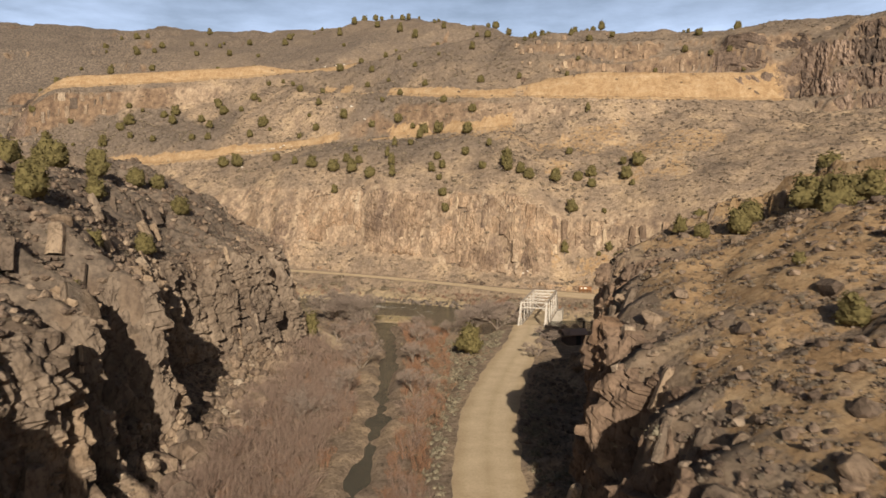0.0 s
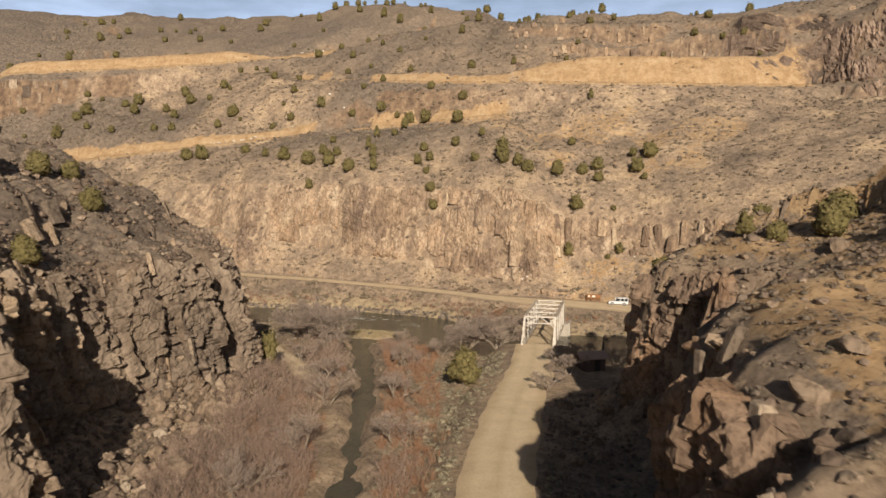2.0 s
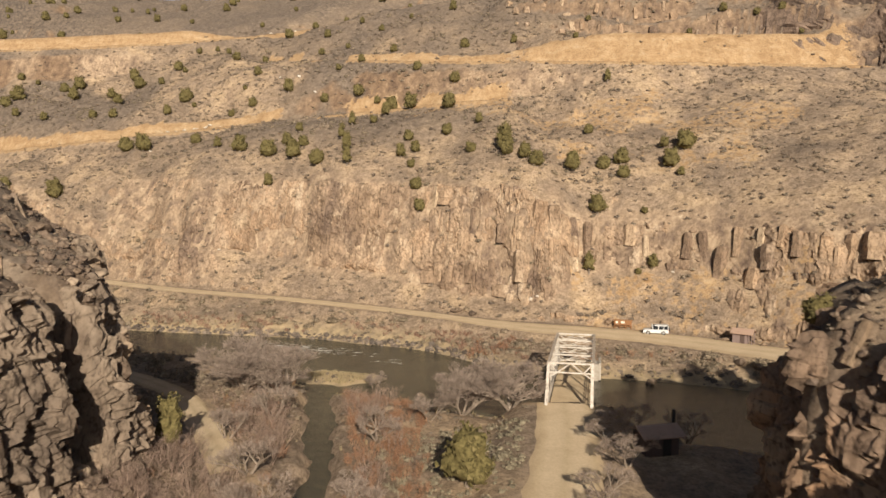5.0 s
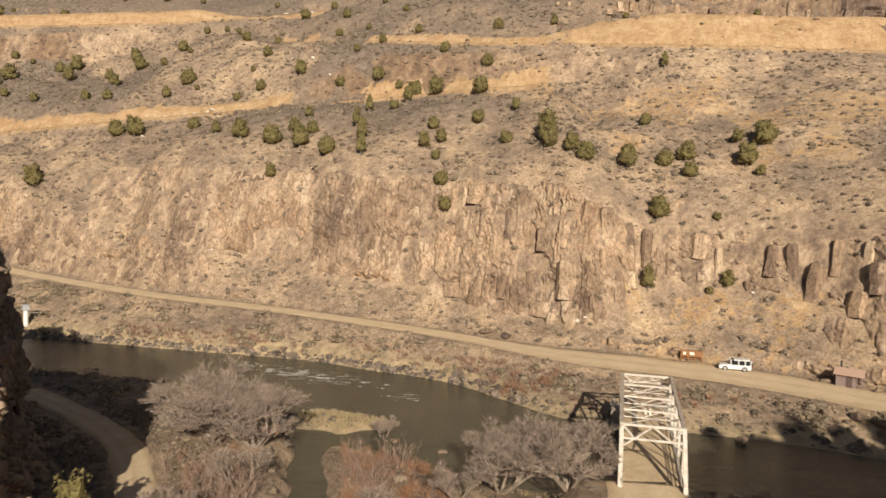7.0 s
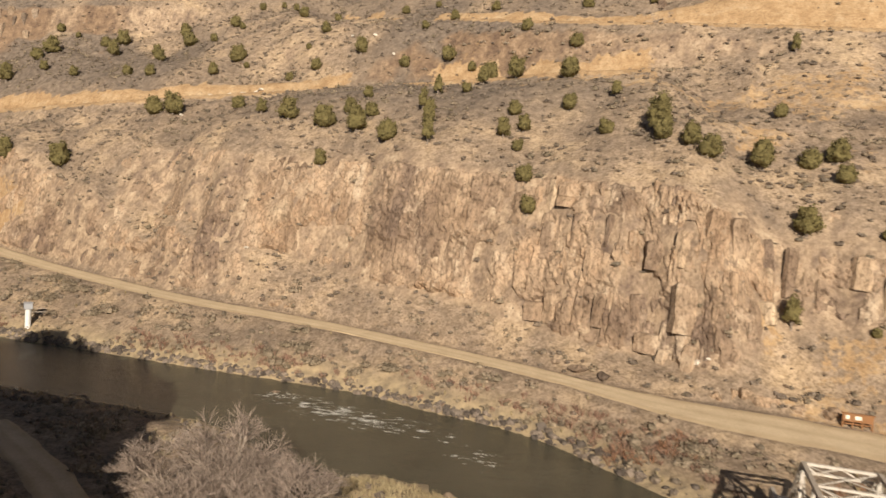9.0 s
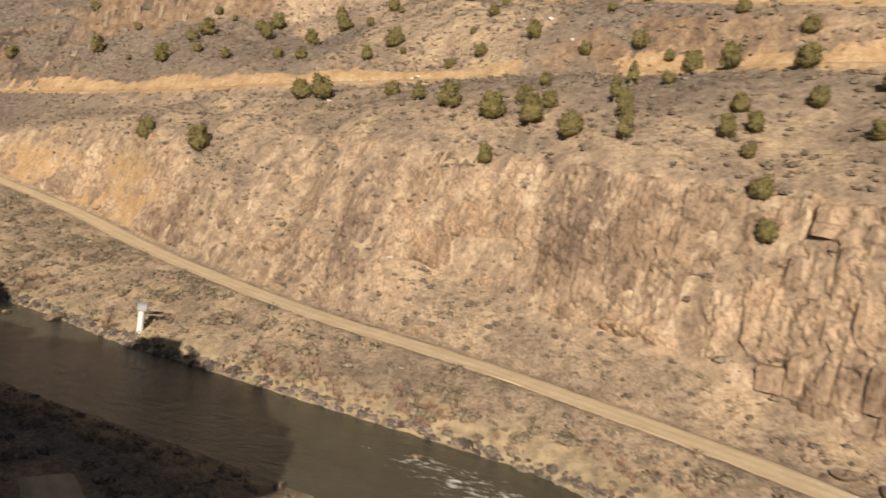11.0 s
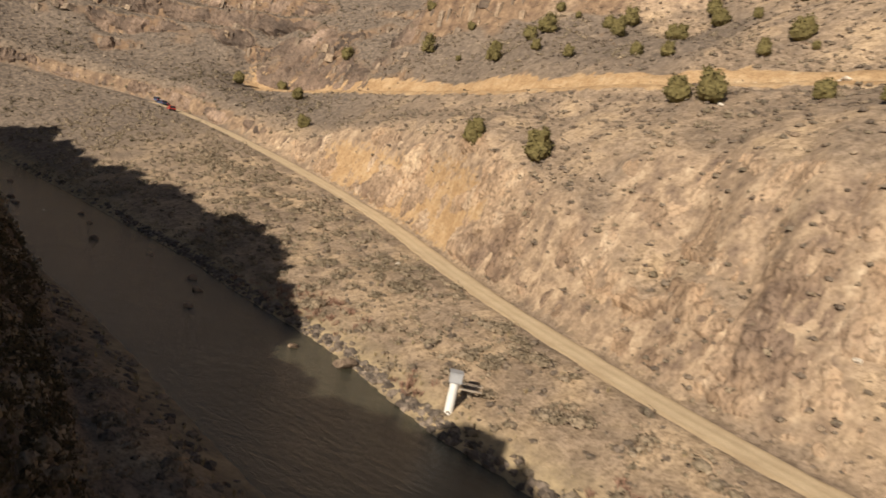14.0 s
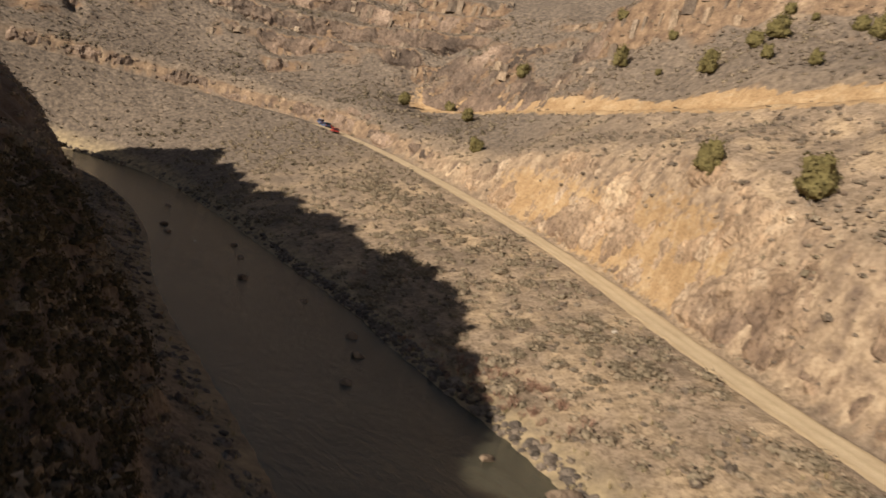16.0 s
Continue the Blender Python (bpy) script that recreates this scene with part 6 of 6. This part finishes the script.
def bare_tree(name, x, y, high, spread, seed, label, twig_material=None, limbs=6):
    """A leafless tree: tapered trunk, limbs that fork, and a haze of fine twigs."""
    rng = random.Random(seed)
    ob = thing(name, pose(x, y, ground_at(x, y) - 0.1), label, "bare tree", "bare cottonwoods")
    wood, twig = bmesh.new(), bmesh.new()

    def grow(p, d, long, r, level):
        q = p + d * long
        if level < 3:
            tube(wood, p, q, r, r * 0.72, 6 if level < 2 else 4)
        else:
            side = d.cross(Vector((rng.gauss(0, 1), rng.gauss(0, 1), rng.gauss(0, 1)))).normalized() * max(r * 0.7, 0.011)
            twig.faces.new([twig.verts.new(c) for c in (p - side, p + side, q + side * 0.5, q - side * 0.5)])
        if level < 5:
            for _ in range(((3, 4, 5, 6, 7) if limbs > 4 else (3, 3, 4, 5, 6))[level]):
                bend = Vector((rng.gauss(0, 1) * spread, rng.gauss(0, 1) * spread, rng.uniform(-0.25, 0.7)))
                grow(p + d * long * rng.uniform(0.5, 1.0), (d + bend * 0.62).normalized(), long * rng.uniform(0.58, 0.8), r * 0.58, level + 1)

    for k in range(limbs):
        a = 6.2832 * k / limbs + rng.uniform(-0.4, 0.4)
        wide = rng.uniform(0.35, 1.15) * spread
        d = Vector((math.cos(a) * wide, math.sin(a) * wide, 1)).normalized()
        grow(Vector((0.25 * math.cos(a), 0.25 * math.sin(a), 0)), d, high * rng.uniform(0.26, 0.36), 0.03 * high * rng.uniform(0.5, 0.9), 0)
    part("trunk", wood, MAT_BARK, ob)
    part("twig_haze", twig, twig_material or MAT_GREY_TWIG, ob)
    return ob


OLD = "large leafless cottonwood with grey forking limbs"
bare_tree("cottonwood", -22.5, 157.5, 10.5, 1.15, 71, OLD, limbs=6)
bare_tree("cottonwood", -18.0, 156.5, 9.5, 1.15, 72, OLD, limbs=6)
bare_tree("cottonwood", 5.5, 148.0, 8.6, 1.1, 73, OLD, limbs=6)
bare_tree("cottonwood", 11.2, 146.5, 8.8, 1.1, 74, OLD, limbs=6)
YOUNG = "many-stemmed leafless grey tree on the valley floor"
for n, (x, y, h) in enumerate(((-17.0, 146.5, 6.0), (-13.5, 118.0, 7.0), (-15.5, 128.0, 6.5), (-4.6, 119.0, 6.0), (-4.2, 139.0, 5.2), (-20, 138, 5.5), (24.5, 141.5, 5.0), (30, 140, 5.2), (-6.0, 166.0, 3.0), (1.5, 146.0, 5.0), (-14, 100, 6.5), (-17, 88, 6.5), (-4, 103, 5.5))):
    bare_tree("bare_tree", x, y, h, 0.95, 80 + n, YOUNG, limbs=3)
for n, (x, y, h) in enumerate(((15.2, 118.8, 4.4), (19.4, 126.5, 4.8), (19.0, 133.0, 4.2), (21.5, 137.5, 4.0))):
    bare_tree("bare_shrub", x, y, h, 1.2, 110 + n, "spreading leafless grey shrub beside the dirt track", limbs=3)

# ---- built things and vehicles ----
def wheel(parent, x, y, r, wide):
    w = part("wheel", disc(bmesh.new(), x, y, r, r, wide, "Y"), MAT_TYRE, parent, "black rubber tyre")
    part("rim", disc(bmesh.new(), x, y + (0.02 if y > 0 else -0.02), r, r * 0.62, wide, "Y"), MAT_RIM, w)
    return w


def vehicle(name, x, y, z, spin, long, wide, high, paint, label, category, boxy=True, spare=False):
    """A car seen from far: body with bonnet and cabin, glazed band, wheels, lamps; it faces its own -x."""
    car = thing(name, pose(x, y, z, 0, 0, spin), label, category)
    h, w = long / 2, wide / 2
    belt = high * 0.57

    def loft(profile, half_low, half_high, z_turn):
        bm = bmesh.new()
        rows = []
        for s in (-1, 1):
            rows.append([bm.verts.new((px, s * (half_low if pz <= z_turn else half_high), pz)) for px, pz in profile])
        bm.faces.new(rows[0][::-1])
        bm.faces.new(rows[1])
        for k in range(len(profile)):
            n = (k + 1) % len(profile)
            bm.faces.new((rows[0][k], rows[0][n], rows[1][n], rows[1][k]))
        bmesh.ops.recalc_face_normals(bm, faces=bm.faces)
        bmesh.ops.bevel(bm, geom=list(bm.edges), offset=0.05, segments=2, affect="EDGES")
        return bm

    rear = h - (0.05 if boxy else 0.5)
    part("body", loft([(-h, 0.32), (h, 0.32), (h, belt), (-0.18 * long, belt), (-h + 0.12, belt - 0.12), (-h, belt - 0.28)], w, w * 0.97, belt - 0.3), paint, car)
    part("cabin", loft([(-0.2 * long, belt), (h - 0.02, belt), (rear - 0.08, high - 0.04), (rear - 0.25, high), (-0.07 * long, high)], w * 0.95, w * 0.80, belt + 0.05), MAT_GLASS_DARK, car, "dark tinted glass cabin")
    part("roof", box(bmesh.new(), (rear - 0.07 * long) / 2 - 0.05, 0, high - 0.06, rear + 0.07 * long - 0.25, wide * 0.83, 0.2, 0.05), paint, car)
    for px in (-0.135 * long, 0.1 * long, 0.3 * long, rear - 0.06):
        for s in (-1, 1):
            part("pillar", beam((px - 0.03, s * w * 0.955, belt), (px + 0.04, s * w * 0.82, high - 0.02), 0.16, 0.05), paint, car)
    for px in (-h * 0.62, h * 0.58):
        for s in (-1, 1):
            wheel(car, px, s * (w - 0.08), 0.37, 0.24)
    for s in (-1, 1):
        part("headlight", box(bmesh.new(), -h + 0.01, s * w * 0.72, belt - 0.36, 0.06, 0.3, 0.16, 0.02), MAT_PAPER, car)
        part("tail_light", box(bmesh.new(), h - 0.01, s * w * 0.86, belt - 0.12, 0.06, 0.16, 0.34, 0.02), MAT_LAMP, car)
    part("bumper", box(bmesh.new(), -h, 0, 0.46, 0.16, wide * 0.94, 0.2, 0.04), MAT_TYRE, car)
    part("bumper", box(bmesh.new(), h, 0, 0.46, 0.16, wide * 0.94, 0.2, 0.04), MAT_TYRE, car)
    if spare:
        part("spare_wheel", disc(bmesh.new(), h + 0.14, 0.1, 0.95, 0.34, 0.22, "X"), MAT_TYRE, car)
    return car


vehicle("suv", 42.8, 189.3, 3.2, -14, 4.4, 1.8, 1.68, MAT_SILVER, "silver-white off-road car parked on the dirt road", "car", True, True)
vehicle("red_car", -238.5, 287.5, 21.2, -20, 4.4, 1.8, 1.5, MAT_RED, "small red car on the distant dirt road", "car", False)
vehicle("blue_car", -257.0, 293.6, 22.75, -5, 4.6, 1.85, 1.6, MAT_BLUE, "dark blue car parked by the distant road", "car", True)
vehicle("blue_car", -251.0, 292.0, 22.2, -10, 4.5, 1.8, 1.5, MAT_BLUE, "dark blue car parked beside another one", "car", False)
vehicle("blue_car", -263.0, 294.5, 23.0, 5, 4.7, 1.85, 1.7, MAT_SILVER, "pale grey car at the end of the row", "car", True)

# information board by the road
board = thing("information_board", pose(38.0, 193.3, ground_at(38.0, 193.3), 0, 0, -14), "brown wooden information board with pale notices beside the road", "sign")
for px in (-1.5, -0.5, 0.5, 1.5):
    part("post", box(bmesh.new(), px, 0, 0.75, 0.16, 0.16, 1.7, 0.02), MAT_BROWN_WOOD, board)
for px in (-1.0, 0.0, 1.0):
    part("panel", box(bmesh.new(), px, -0.07, 1.15, 0.92, 0.06, 0.85, 0.015), MAT_BROWN_WOOD, board)
for px, w in ((-1.05, 0.38), (-0.1, 0.42), (0.25, 0.2)):
    part("notice", box(bmesh.new(), px, -0.112, 1.22, w, 0.012, 0.42), MAT_PAPER, board, "pale paper notice")
part("cap_rail", box(bmesh.new(), 0, 0, 1.66, 3.5, 0.34, 0.08, 0.02), MAT_BROWN_WOOD, board)
part("bench_rail", box(bmesh.new(), 0, -0.1, 0.5, 3.2, 0.1, 0.14, 0.02), MAT_BROWN_WOOD, board)


def gable_roof(long, deep, rise, thick, over):
    bm = bmesh.new()
    for s in (-1, 1):
        a = [(-long / 2 - over, s * (deep / 2 + over), -over * rise / (deep / 2)), (long / 2 + over, s * (deep / 2 + over), -over * rise / (deep / 2)), (long / 2 + over, 0, rise), (-long / 2 - over, 0, rise)]
        low = [bm.verts.new(p) for p in a]
        up = [bm.verts.new((p[0], p[1], p[2] + thick)) for p in a]
        bm.faces.new(low)
        bm.faces.new(up)
        for k in range(4):
            bm.faces.new((low[k], low[(k + 1) % 4], up[(k + 1) % 4], up[k]))
    bmesh.ops.recalc_face_normals(bm, faces=bm.faces)
    return bm


# toilet block by the road
gz = ground_at(54.9, 182.6)
hut = thing("toilet_block", pose(55.2, 182.4, gz, 0, 0, -40) @ Matrix.Scale(0.78, 4), "small mauve-walled toilet hut with a tan gable roof", "toilet hut")
part("wall", box(bmesh.new(), 0, 0, 1.1, 3.0, 2.3, 2.6, 0.03), MAT_WALL_MAUVE, hut)
bm = gable_roof(4.0, 2.6, 0.75, 0.12, 0.35)
bmesh.ops.translate(bm, verts=bm.verts, vec=(0.5, 0, 2.35))
part("roof", bm, MAT_ROOF_TAN, hut, "tan sheet-metal gable roof")
part("vent_pipe", disc(bmesh.new(), -1.1, 0.8, 2.4, 0.16, 3.6, "Z", 12), MAT_BLACK, hut, "tall dark vent pipe")
part("door", box(bmesh.new(), 0.6, -1.17, 1.0, 0.95, 0.05, 2.05, 0.01), MAT_DOOR, hut)
part("porch_post", box(bmesh.new(), 2.5, -1.0, 1.1, 0.2, 0.2, 2.5, 0.02), MAT_WALL_MAUVE, hut)
part("porch_post", box(bmesh.new(), 2.5, 1.0, 1.1, 0.2, 0.2, 2.5, 0.02), MAT_WALL_MAUVE, hut)
part("screen_wall", box(bmesh.new(), -1.9, 0.3, 0.8, 0.12, 1.8, 1.9, 0.02), MAT_DOOR, hut)

# shelter in the shade of the eastern cliff
gz = ground_at(23.8, 131.5)
hut = thing("picnic_shelter", pose(23.8, 131.8, gz, 0, 0, 12), "dark shelter with a dusty pink hipped roof", "shelter")
part("wall", box(bmesh.new(), 0, 0, 0.85, 3.6, 2.6, 2.2, 0.03), MAT_DOOR, hut)
bm = gable_roof(4.0, 3.0, 0.7, 0.1, 0.3)
bmesh.ops.translate(bm, verts=bm.verts, vec=(0, 0, 1.95))
part("roof", bm, MAT_ROOF_TAN, hut)
part("door", box(bmesh.new(), 0.5, -1.33, 0.85, 0.9, 0.05, 1.95, 0.01), MAT_BLACK, hut)
part("vent_pipe", disc(bmesh.new(), 2.2, 0.4, 1.9, 0.17, 4.2, "Z", 12), MAT_BLACK, hut, "tall black vent pipe")

# stream gauge on the far bank
gz = ground_at(-74.0, 216.4)
gauge = thing("stream_gauge", pose(-74.0, 216.4, gz, 0, 0, 38), "white pipe stream gauge with a grey metal box on top", "stream gauge")
part("pipe", disc(bmesh.new(), 0, 0, 1.2, 0.42, 3.4, "Z", 20), MAT_GAUGE, gauge)
part("collar", disc(bmesh.new(), 0, 0, 2.9, 0.47, 0.12, "Z", 20), MAT_GAUGE_BOX, gauge)
part("box", box(bmesh.new(), 0, 0, 3.35, 1.15, 1.15, 0.9, 0.04), MAT_GAUGE_BOX, gauge, "grey sheet-metal instrument box")
part("lid", box(bmesh.new(), 0, 0, 3.84, 1.28, 1.28, 0.08, 0.02), MAT_GAUGE_BOX, gauge)
part("walkway", box(bmesh.new(), 1.5, 0, 2.35, 2.2, 0.4, 0.06, 0.01), MAT_STEEL_OLD, gauge, "short footbridge to the bank")
for s in (-1, 1):
    part("handrail", beam((0.5, s * 0.2, 2.9), (2.6, s * 0.2, 2.9), 0.035, 0.035), MAT_STEEL_OLD, gauge)

# white cabinet behind the bridge's end post
gz = ground_at(24.8, 166.0)
cab = thing("roadside_sign", pose(24.0, 167.5, max(gz, 1.2), 0, 0, -14), "small white board on a post beside the bridge", "sign")
part("post", box(bmesh.new(), 0, 0, 0.9, 0.1, 0.1, 2.4, 0.01), MAT_STEEL_OLD, cab)
part("board", box(bmesh.new(), 0, -0.08, 1.9, 0.8, 0.04, 0.9, 0.01), MAT_PAPER, cab)
